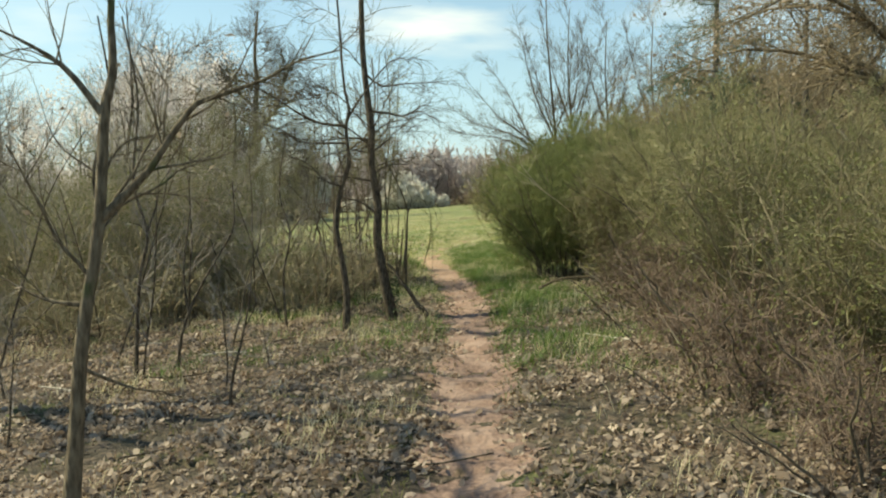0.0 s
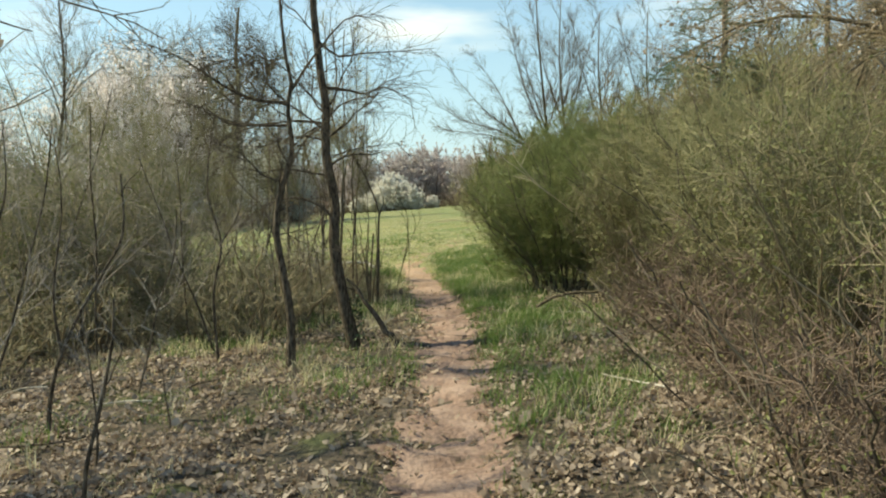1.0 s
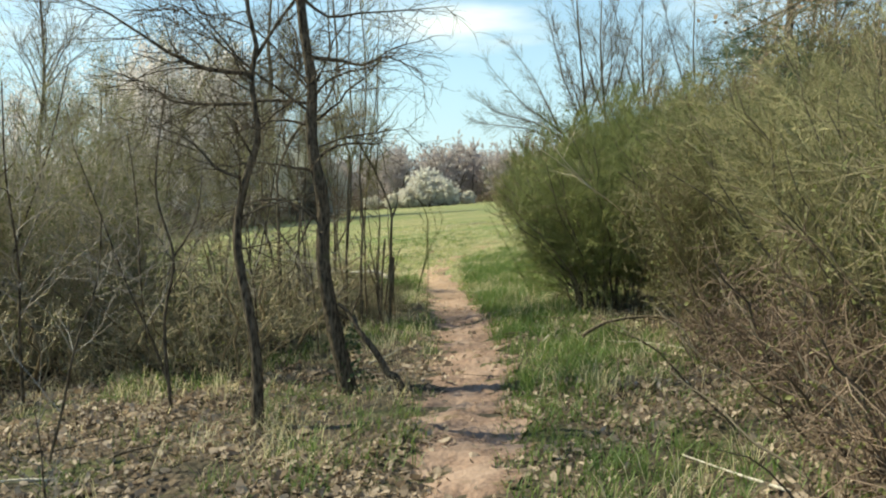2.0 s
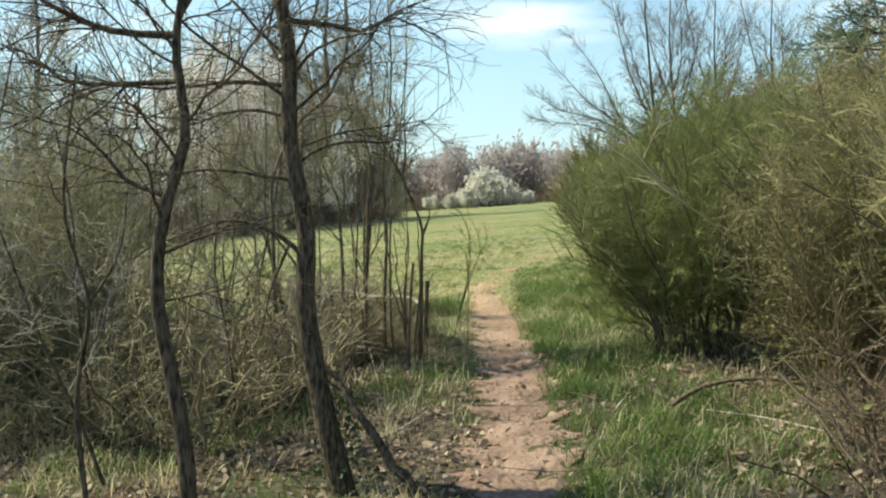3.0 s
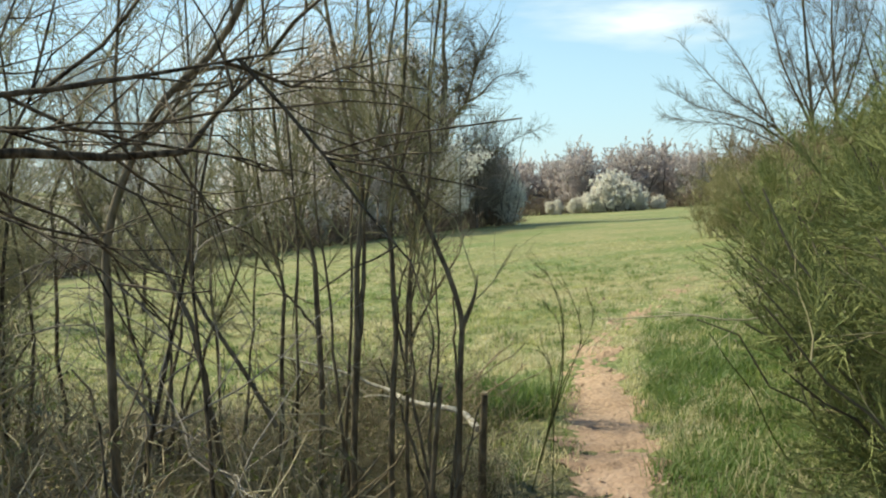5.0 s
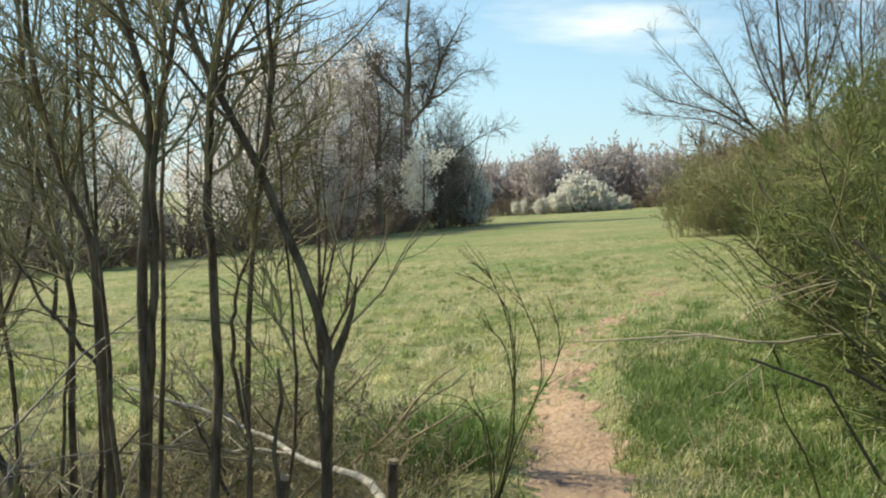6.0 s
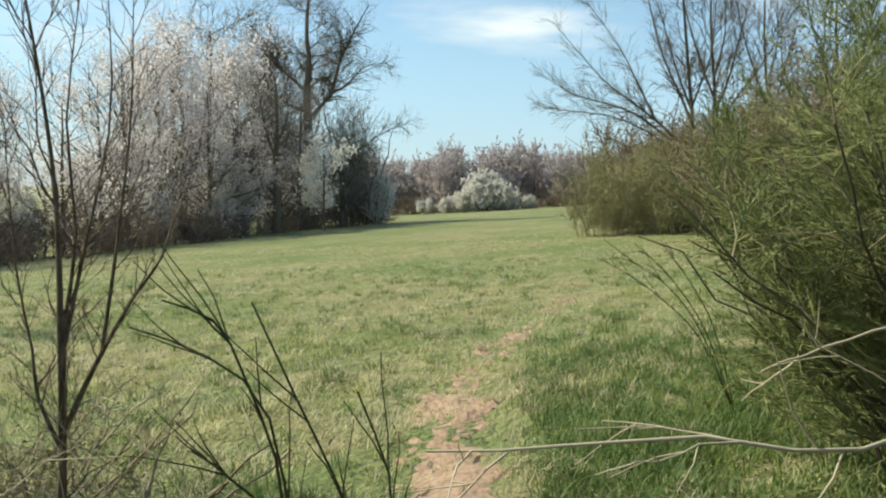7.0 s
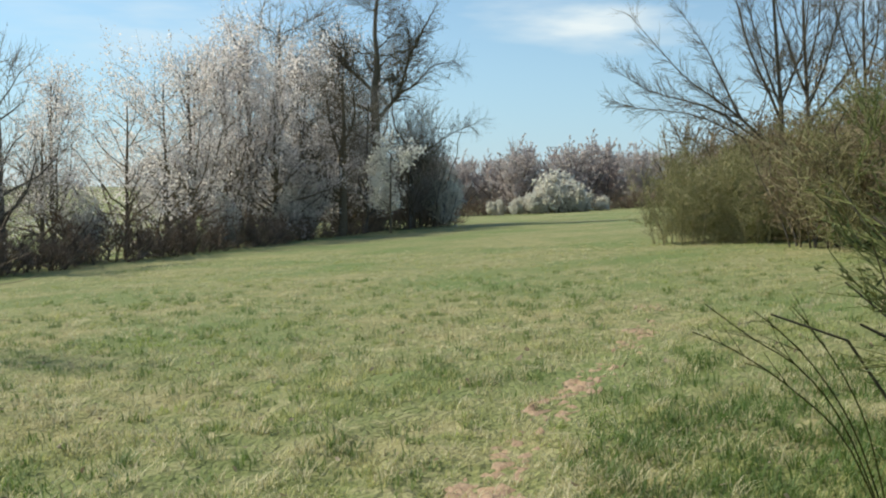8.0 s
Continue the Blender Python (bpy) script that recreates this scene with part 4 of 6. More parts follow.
strew(pale_bramble, [(-4.4, 10.6), (-2.2, 12.6), (-5.6, 9.6), (-1.7, 16.4), (-2.3, 16.9)], rand(265), (0.75, 1.15))
strew(pale_bramble, [(-2.0, 11.6), (-3.8, 11.2), (-3.4, 13.2), (-4.9, 12.6), (-5.8, 10.8), (-1.75, 13.0), (-7.0, 11.6), (-6.2, 13.4), (-7.8, 9.0)], rand(166), (0.9, 1.5))

# ---------------------------------------------------------------- shrubs left of the path
bramble_low = shrub("bramble_clump", on_ground(-1.9, 13.9), rand(273), "low brown bramble tangle with arching dry stalks under the coppice", 0.55, 1.2, 26, (260, 900), TWIG_BROWN, TWIG_TANGLE,
                   "bramble", "bramble clumps", 500, BUD_LEAF, 0.025, lean=1.1, angles=((20, 75), (20, 75)), up=-0.04, wander=0.5, low=0.95, base_share=0.32, lengths=(0.6, 0.3), shoot_r=0.0022, stem_r=0.006, m1=5, m2=3)
tangle = shrub("tangled_shrub", on_ground(-1.75, 11.5), rand(270), "tangled brown leafless shrub with crooked dark stems", 1.8, 2.1, 13, (110, 640), TWIG_BROWN, TWIG_TANGLE,
               "shrub", "tangled shrubs", 1500, BUD_LEAF, 0.026, lean=0.9, angles=((25, 75), (25, 70)), up=0.01, wander=0.45, low=0.85, base_share=0.24, lengths=(0.42, 0.2), shoot_r=0.0036, stem_r=0.016, m1=6, m2=4)
strew(bramble_low, [(-1.2, 14.35), (-1.75, 14.5), (-2.3, 14.2), (-0.95, 13.95), (-1.5, 13.8), (-2.9, 14.9), (-1.35, 15.1), (-0.75, 14.35), (-2.1, 15.2), (-1.6, 14.9), (-2.6, 13.9), (-3.2, 14.4), (-2.6, 15.4), (-1.9, 15.7), (-3.3, 15.3), (-1.15, 15.6), (-2.35, 13.3)], rand(272), (0.75, 1.15))
strew(tangle, [(-2.6, 12.2), (-3.6, 11.3), (-4.4, 12.3), (-5.2, 11.0), (-4.1, 9.7), (-7.2, 10.5), (-6.4, 9.8)], rand(271), (0.85, 1.2))
bush_left = shrub("wood_shrub", on_ground(-3.4, 12.2), rand(66), "straggling leafless shrub with olive-grey twigs", 2.5, 2.6, 16, (480, 2600), TWIG_GREY, TWIG_HAZE,
                  "shrub", "wood shrubs", 7000, BUD_LEAF, 0.038, lean=0.9, angles=((20, 60), (20, 60)), up=0.02, wander=0.4, low=0.6, base_share=0.2, lengths=(0.38, 0.18))
strew(bush_left, [(-5.0, 11.8), (-6.8, 12.6), (-8.4, 11.2), (-8.0, 13.6), (-10.0, 12.4), (-6.6, 9.4), (-9.4, 9.4), (-11.4, 13.6), (-11.8, 10.6), (-9.2, 7.2)], rand(67), (0.75, 1.2))
strew(bush_left, [(-3.3, 12.9), (-4.2, 12.6), (-5.0, 15.0), (-6.2, 15.2), (-7.3, 14.9), (-8.6, 15.3), (-5.6, 13.0)], rand(267), (0.7, 0.95))


wood_tree = bare_tree("wood_tree", on_ground(-6.0, 16.6), [(0, 0, -0.3), (0.1, 0.05, 1.0), (-0.1, 0.1, 2.2), (0.1, 0, 3.6), (0.0, 0.1, 5.4)], 0.055, rand(68), "small bare tree with dense grey twigs in the wood", [],
                      (26, 300, 1300), (1.9, 0.9, 0.5), BARK_GREY, TWIG_GREY, group="wood trees", split=False, twig_r=0.0045, limb_span=(0.15, 0.98), up=0.05, wander=0.2)
strew(wood_tree, [(-9.2, 17.6), (-11.2, 14.4), (-9.5, 24.5), (-12.5, 23.0), (-14.5, 27.0), (-10.4, 11.6), (-13.0, 16.5), (-12.2, 19.5)], rand(69), (0.75, 1.15))


def sapling(place, rng, height, label="thin bare sapling in the leaf litter"):
    t = thing("sapling", place, label, "sapling", "saplings")
    lean = rng.normal(size=2) * 0.16
    z = np.linspace(-0.1, height, 5)
    off = np.outer(np.linspace(0, 1, 5), lean * height) + np.cumsum(rng.normal(size=(5, 2)), 0) * 0.03 * height * np.linspace(0, 1, 5)[:, None]
    P0 = spline(np.column_stack([off, z]), 12)[None]
    R0 = (0.011 * (0.5 + height / 3) * np.linspace(1, 0.3, 12))[None]
    part("stem", tubes(P0, R0, 6), BARK_GREY, t)
    P1, R1 = grow(rng, P0, R0, 12, (0.25, 1.0), (30, 65), 0.45 * height, 6, 0.05, 0.15, 0.5, 0.4, 0.5, 0.003)
    P2, R2 = grow(rng, P1, R1, 60, (0.2, 1.0), (25, 55), 0.18 * height, 4, 0.04, 0.15, 0.6, 0.5, 0.3, 0.002)
    part("crown", tubes(P1, R1, 4) + tubes(P2, R2, 3), TWIG_GREY, t, kind="stuff")
    return t


r = rand(70)
for k, (x, y, h) in enumerate([(-1.75, 6.9, 1.0), (-1.5, 7.6, 0.6), (-2.6, 7.4, 1.7), (-3.3, 8.6, 2.2), (-2.2, 8.9, 1.5), (-4.4, 8.4, 2.4), (-1.9, 10.4, 1.9), (-3.0, 10.2, 2.4), (-3.9, 9.8, 1.8), (-5.4, 9.0, 2.6),
                               (-2.4, 11.2, 2.1), (-5.2, 10.4, 2.6), (-1.5, 11.4, 1.6), (-6.6, 8.2, 2.3), (-3.6, 7.0, 1.2), (-1.25, 12.6, 2.0), (-4.2, 11.6, 3.0), (-6.0, 11.2, 3.2), (-7.6, 9.4, 3.0), (-1.0, 11.6, 1.2),
                               (-2.9, 5.6, 0.9), (-4.6, 6.6, 1.9), (-8.4, 10.8, 3.4), (-2.1, 13.2, 2.6), (-3.2, 13.6, 3.0)]):
    sapling(on_ground(x, y), r, h)

def crooked(points, radius, limbs, rng, label, counts=(5, 26, 80)):
    b = on_ground(points[0][0], points[0][1])
    bare_tree("sapling", b, local(points, b), radius, rng, label, [(local(p, b), q) for p, q in limbs], counts, (0.6, 0.35, 0.18), BARK_GREY, TWIG_GREY,
              group="crooked saplings", twig_r=0.0022, up=0.03, limb_span=(0.35, 0.98), wander=0.25, top=0.4)


crooked([(-2.62, 7.3, -0.35), (-2.6, 7.3, 0.3), (-2.56, 7.3, 0.8), (-2.5, 7.32, 1.15), (-2.62, 7.35, 1.6), (-2.58, 7.4, 2.3), (-2.7, 7.4, 3.0)], 0.018, [([(-2.5, 7.32, 1.15), (-2.4, 7.34, 1.5), (-2.44, 7.4, 2.0)], 0.010)], rand(401), "crooked pale-barked sapling with few twigs")
crooked([(-2.42, 7.8, -0.3), (-2.36, 7.8, 0.2), (-2.2, 7.8, 0.6), (-2.0, 7.82, 0.95), (-1.88, 7.85, 1.2), (-1.9, 7.9, 1.6)], 0.016, [([(-2.3, 7.8, 0.4), (-2.34, 7.8, 0.8), (-2.28, 7.85, 1.4), (-2.36, 7.9, 2.0)], 0.012)], rand(402), "forked sapling leaning low over the leaf litter")
crooked([(-1.55, 6.25, -0.2), (-1.53, 6.26, 0.1), (-1.46, 6.28, 0.4), (-1.4, 6.3, 0.72), (-1.39, 6.32, 0.95)], 0.013, [], rand(403), "short leaning broken sapling in the leaf litter", (2, 3, 6))
crooked([(-3.5, 8.3, -0.4), (-3.45, 8.3, 0.5), (-3.3, 8.3, 1.1), (-3.36, 8.35, 1.7), (-3.2, 8.4, 2.4), (-3.3, 8.4, 3.2)], 0.020, [([(-3.3, 8.3, 1.1), (-3.0, 8.32, 1.5), (-2.86, 8.35, 2.1)], 0.012), ([(-3.36, 8.35, 1.7), (-3.7, 8.3, 2.0), (-3.9, 8.3, 2.6)], 0.010)], rand(404), "crooked grey sapling with spreading thin limbs", (8, 70, 260))
crooked([(-1.75, 9.9, -0.3), (-1.8, 9.9, 0.5), (-1.72, 9.9, 1.0), (-1.84, 9.92, 1.5), (-1.76, 9.95, 2.2)], 0.014, [([(-1.72, 9.9, 1.0), (-1.55, 9.92, 1.3), (-1.5, 9.95, 1.8)], 0.009)], rand(405), "thin crooked sapling beside the footpath", (6, 50, 180))

# ---------------------------------------------------------------- trees of the hedge beyond the meadow
def big_trunk(rng, height, bend=0.04):
    z = np.linspace(0, height, 7)
    off = np.cumsum(rng.normal(size=(7, 2)), 0) * bend * height / 7
    off[0] = 0
    z[0] = -0.8
    return [(o[0], o[1], h) for o, h in zip(off, z)]


rng = rand(80)
bare_tree("oak", on_ground(-16.7, 79), [(0, 0, -0.8), (0.1, 0, 4), (0.0, 0.1, 8), (-0.1, 0, 10.5), (0.1, 0.1, 13), (-0.1, 0.1, 15.5), (0.2, 0.2, 19.5)], 0.46, rng, "tall bare oak with a wide open crown in the hedge", [
    ([(0.0, 0, 8.4), (0.9, 0.3, 9.6), (1.8, 0.2, 10.6), (2.5, 0.4, 13.2), (3.5, 0.3, 15.2), (4.8, 0.2, 17.4)], 0.19), ([(0, 0, 10.6), (-1.3, 0.4, 11.8), (-2.4, 0.2, 12.8), (-3.4, 0.1, 14.6), (-4.8, -0.4, 16.2)], 0.15),
    ([(1.8, 0.2, 10.6), (3.2, -0.5, 11.2), (4.6, -0.4, 12.6), (6.4, -0.6, 12.8)], 0.09), ([(0, 0, 9.2), (-1.6, -0.6, 9.8), (-3.2, -0.3, 11.2), (-5.0, 0.2, 11.6), (-6.6, 0.2, 13.0)], 0.12),
    ([(0, 0, 6.4), (2.0, 0.5, 6.4), (3.6, 0.3, 6.0), (5.6, 0.2, 7.4), (8.2, 0.2, 8.5)], 0.09), ([(-2.4, 0.2, 12.8), (-2.8, 0.8, 14.6), (-3.8, 1.0, 17.4)], 0.09), ([(2.5, 0.4, 13.2), (2.4, 0.8, 15.2), (1.8, 1.0, 17.8)], 0.09)],
          (14, 820, 4600), (4.2, 2.4, 1.1), BARK_DARK, BARK_DARK, group="hedge trees", twig_r=0.0135, limb_span=(0.5, 0.98), up=0.03, wander=0.22, angles=((40, 80), (30, 75), (25, 65)), limb_share=0.3)
rng = rand(180)
bare_tree("oak", on_ground(-16.6, 70), [(0, 0, -0.8), (0.05, 0, 2.6), (-0.1, 0.1, 5.1), (0.1, 0, 7.2), (0.0, 0, 10.2)], 0.30, rng, "stout dark-stemmed bare oak with branches arching over the cherries", [
    ([(0, 0, 2.6), (-1.3, 0, 4.0), (-2.3, 0.1, 5.8), (-3.1, 0.2, 8.0), (-4.1, 0.1, 10.2)], 0.15), ([(-1.3, 0, 4.0), (-2.6, 0.3, 4.5), (-4.3, 0.2, 5.6), (-6.1, 0.2, 7.3)], 0.10), ([(0, 0, 5.0), (-0.8, 0.2, 7.2), (-1.3, 0, 10.2)], 0.11),
    ([(0, 0, 6.0), (0.8, 0.1, 8.0), (0.6, 0, 10.6)], 0.10), ([(0, 0, 2.2), (-1.6, -0.2, 2.9), (-3.6, -0.1, 4.4)], 0.08)],
          (7, 260, 1300), (2.8, 1.9, 0.9), BARK_DARK, BARK_DARK, group="hedge trees", twig_r=0.016, limb_span=(0.4, 0.98), up=0.03, wander=0.22, angles=((35, 75), (30, 70), (25, 60)), limb_share=0.35)
rng = rand(81)
hedge_tree = bare_tree("hedge_tree", on_ground(-20.3, 83), big_trunk(rng, 11), 0.24, rng, "leafless grey-brown tree in the hedge", [], (20, 200, 900), (4.6, 2.4, 1.2), BARK_FAR, TWIG_GREY,
                       group="hedge trees", twig_r=0.020, limb_span=(0.12, 0.98), up=0.06, wander=0.16, angles=((25, 60), (25, 60), (25, 60)), split=False)
rng = rand(82)
cherry = bare_tree("cherry_tree", on_ground(-23.5, 62), big_trunk(rng, 10.5), 0.2, rng, "wild cherry tree in pale pinkish-white blossom", [], (24, 220, 950), (6.0, 2.6, 1.2), BARK_DARK, TWIG_GREY,
                   group="blossoming trees", petals=5600, petal_mat=PETAL, petal_size=0.135, twig_r=0.008, limb_span=(0.06, 0.98), up=0.05, angles=((35, 75), (25, 65), (25, 60)), split=False, shrink=0.4)
rng = rand(182)
cherry_upright = bare_tree("cherry_tree", on_ground(-22.2, 66), big_trunk(rng, 11.5), 0.2, rng, "tall wild cherry with dark rising limbs in thin pale blossom", [
    ([(0, 0, 1.2), (1.0, 0.3, 3.2), (1.6, 0.5, 6.0), (2.2, 0.4, 9.5)], 0.12), ([(0, 0, 1.6), (-1.1, 0.2, 3.8), (-1.8, 0.4, 6.4), (-2.6, 0.2, 9.2)], 0.12), ([(0, 0, 2.6), (0.2, -1.0, 5.0), (0.6, -1.5, 8.5)], 0.10), ([(0, 0, 3.0), (-0.4, 1.0, 5.4), (-0.8, 1.6, 9.0)], 0.10)],
                           (14, 230, 1000), (4.2, 2.3, 1.1), BARK_DARK, TWIG_GREY, group="blossoming trees", petals=4600, petal_mat=PETAL, petal_size=0.13, twig_r=0.008, limb_span=(0.25, 0.98), up=0.06, angles=((20, 50), (25, 60), (25, 60)), split=False, limb_share=0.6)
rng = rand(83)
hedge_shrub = shrub("hedge_shrub", on_ground(-19.5, 66), rng, "dense dark brown leafless hedge shrub", 2.3, 5.2, 26, (320, 900), TWIG_DARK, TWIG_RUST, "shrub", "hedge shrubs",
                    0, None, lean=0.8, shoot_r=0.016, stem_r=0.03, angles=((20, 65), (20, 65)), wander=0.3, low=0.95, base_share=0.3, m1=3)


def hedge_x(y):
    return -16.5 - (80 - y) * 0.155


for k, (y, dx, s) in enumerate(((66, -1.2, 0.86), (75, -3.4, 1.0), (56, -1.5, 0.77), (52, -1.0, 0.64), (47.5, -1.5, 0.58), (69, -1.2, 0.72), (43, -1.5, 0.46), (39, -2.0, 0.45), (34, -2.5, 0.6), (28, -2.5, 0.65), (72, -4.5, 1.12), (76, -1.0, 0.8))):
    strew(cherry, [(hedge_x(y) + dx, y)], rand(840 + k), (s, s * 1.02))
for k, (y, dx, s) in enumerate(((59, -2.2, 0.83), (63, -2.6, 0.93), (67, -3.5, 1.06), (49.5, -2.6, 0.68), (78, -6.0, 1.22), (81, -3.8, 1.26))):
    strew(cherry_upright, [(hedge_x(y) + dx, y)], rand(860 + k), (s, s * 1.02))
strew(hedge_tree, [(hedge_x(y) + dx, y) for y, dx in ((79, -3.5), (70, -1.5), (74, 1.2), (50, -8.5), (43, -9), (33, -8), (25, -6), (19, -6), (12, -4), (86, -4), (93, -7))], rand(85), (0.7, 1.0))
strew(hedge_shrub, [(hedge_x(y) + 1.0 + 0.7 * math.sin(y * 1.9), y) for y in (14, 18, 22, 26, 29, 31.4, 34, 36.2, 39, 41, 43.6, 46, 48, 50.6, 53, 55, 57.6, 60, 62, 65, 68, 71, 75, 79, 83, 87, 91, 95)], rand(86), (0.6, 1.15))

rng = rand(88)
sloe = shrub("blackthorn_bush", on_ground(-19.0, 69), rng, "blackthorn bush in white blossom before the hedge", 4.8, 3.6, 24, (300, 900), BARK_FAR, TWIG_GREY, "bush", "blossoming bushes",
             6500, PETAL_WHITE, 0.2, lean=0.8, shoot_r=0.008, stem_r=0.03, angles=((20, 60), (20, 60)), wander=0.3, low=0.8, base_share=0.25, m1=3, leaf_name="blossom")
strew(sloe, [(-19.2, 66), (-19.6, 58), (-22.0, 49)], rand(89), (0.6, 0.8))
strew(hedge_tree, [(-14.2, 80)], rand(289), (0.5, 0.62))
strew(hedge_tree, [(-21.4, 84), (-18.6, 86), (-24.6, 80)], rand(287), (1.25, 1.4))
strew(hedge_tree, [(-22.6, 44.5), (-21.6, 41.5), (-24.0, 42.0)], rand(288), (0.62, 0.78))
strew(sloe, [(-11.8, 82)], rand(290), (0.9, 1.15))
dark_thicket = shrub("hedge_thicket_tree", on_ground(-13.9, 82), rand(291), "dense dark grey-green twiggy tree beside the oak", 11.4, 5.8, 20, (420, 2600), BARK_DARK, TWIG_GREY, "tree", "hedge trees",
                     1500, IVY, 0.14, lean=0.8, shoot_r=0.012, stem_r=0.07, angles=((20, 60), (20, 60)), wander=0.3, low=0.9, base_share=0.25, m1=4, m2=3)
strew(dark_thicket, [(-18.6, 84)], rand(293), (0.6, 0.75))
rng = rand(294)
bare_tree("plum_tree", on_ground(-13.6, 71.5), big_trunk(rng, 6.4), 0.1, rng, "thin wild plum in white blossom before the oak", [], (16, 130, 520), (2.3, 1.2, 0.6), BARK_DARK, TWIG_GREY,
          group="blossoming trees", petals=3200, petal_mat=PETAL_WHITE, petal_size=0.17, twig_r=0.008, limb_span=(0.2, 0.98), up=0.0, angles=((50, 85), (25, 65), (25, 60)), split=False)
white_bush = shrub("blackthorn_bush", on_ground(-4.6, 129), rand(188), "wide blackthorn bush white with blossom at the meadow's far end", 4.8, 6.5, 20, (260, 700), BARK_FAR, TWIG_GREY, "bush", "blossoming bushes",
                   13000, PETAL_WHITE, 0.38, lean=0.8, shoot_r=0.008, stem_r=0.03, angles=((20, 65), (20, 65)), wander=0.3, low=0.95, base_share=0.3, m1=3, leaf_name="blossom")
for k, (x, y, s) in enumerate(((-7.4, 128, 0.62), (-2.2, 128.5, 0.72), (-10.3, 129, 0.48), (0.9, 129.5, 0.42), (-5.4, 131, 1.18), (-3.4, 130.5, 0.9), (-13.4, 131, 0.5), (-8.8, 131, 0.56))):
    strew(white_bush, [(x, y)], rand(190 + k), (s, s * 1.02))

# ---------------------------------------------------------------- far woods
# the distance haze is in the twig and bud colours, not in the air
rng = rand(90)
far_tree = bare_tree("far_tree", on_ground(-12, 150), big_trunk(rng, 9.5), 0.2, rng, "distant leafless tree, its reddish crown coloured paler for aerial haze", [], (14, 90, 420), (5.0, 2.8, 1.7), BARK_FAR, TWIG_RED_HAZED,
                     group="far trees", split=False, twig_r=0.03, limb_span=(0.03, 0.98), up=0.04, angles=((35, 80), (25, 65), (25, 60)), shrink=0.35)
far_copse = shrub("far_copse_tree", on_ground(-30, 146), rand(92), "distant round-crowned leafless tree, pinkish grey with aerial haze in the colour", 8.6, 9.0, 14, (300, 900), BARK_FAR, TWIG_RED_HAZED, "tree", "far trees",
                  8000, BUD_PINK_HAZED, 0.33, lean=0.8, shoot_r=0.03, stem_r=0.08, angles=((20, 65), (20, 65)), wander=0.3, low=0.9, base_share=0.2, lengths=(0.3, 0.16), m1=3, leaf_name="foliage")
r = rand(91)
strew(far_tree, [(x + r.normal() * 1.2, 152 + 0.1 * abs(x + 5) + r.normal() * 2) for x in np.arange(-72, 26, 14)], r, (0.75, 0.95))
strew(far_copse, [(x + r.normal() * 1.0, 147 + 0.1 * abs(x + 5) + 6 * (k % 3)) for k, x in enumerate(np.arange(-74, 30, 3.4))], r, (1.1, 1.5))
rust_copse = shrub("edge_copse_tree", on_ground(8.0, 50), rand(292), "rounded leafless tree with rusty brown twigs behind the bushes", 6.0, 6.0, 16, (400, 1500), BARK_FAR, TWIG_BROWN, "tree", "edge trees",
                  5000, BUD_RUST, 0.11, lean=0.8, shoot_r=0.012, stem_r=0.05, angles=((20, 65), (20, 65)), wander=0.3, low=0.9, base_share=0.2, lengths=(0.3, 0.16), m1=3, leaf_name="foliage")
strew(rust_copse, [(6.3, 46.2), (8.4, 43.6), (5.2, 49.5), (11.0, 48.6), (14.4, 47.6), (9.8, 40.6), (12.6, 40.4), (15.6, 42.0), (12.4, 35.6), (14.6, 33.0)], rand(193), (0.85, 1.05))
strew(rust_copse, [(6.3, 39.0), (7.9, 36.2)], rand(196), (0.78, 0.84))
strew(rust_copse, [(10.4, 38.4), (9.4, 42.0), (11.7, 36.6), (12.6, 42.4)], rand(198), (1.06, 1.2))
strew(rust_copse, [(13.0, 31.0), (11.4, 29.0), (13.8, 27.0), (10.2, 27.6), (9.6, 24.8)], rand(194), (1.0, 1.2))
strew(hedge_shrub, [(x + r.normal() * 1.0, 138 + 0.1 * abs(x + 5) + r.normal() * 1.5) for x in np.arange(-56, 24, 4.6)], r, (1.2, 1.7))

# ---------------------------------------------------------------- bushes and trees right of the meadow
edge_bush = shrub("edge_bush", on_ground(3.4, 43.4), rand(94), "large olive-brown bush at the meadow's edge", 3.7, 3.8, 40, (1000, 4800), TWIG_MOSS, BROOM_OLIVE,
                  "bush", "edge bushes", 9000, BUD_LEAF, 0.055, lean=0.75, up=-0.02, low=1.05, base_share=0.34, angles=((30, 85), (20, 70)), lengths=(0.26, 0.12), shoot_r=0.0055, m1=3, wander=0.2)
strew(edge_bush, [(5.6, 42.4), (7.8, 43.2), (10.2, 42.4), (6.6, 45.6), (4.6, 45.8), (9.0, 46.0), (12.6, 43.6), (15.0, 44.5)], rand(95), (0.95, 1.15))
strew(edge_bush, [(7.6, 37.6), (9.8, 36.6), (9.0, 33.0), (12.2, 38.4), (11.8, 33.6)], rand(195), (1.2, 1.4))
rng = rand(97)
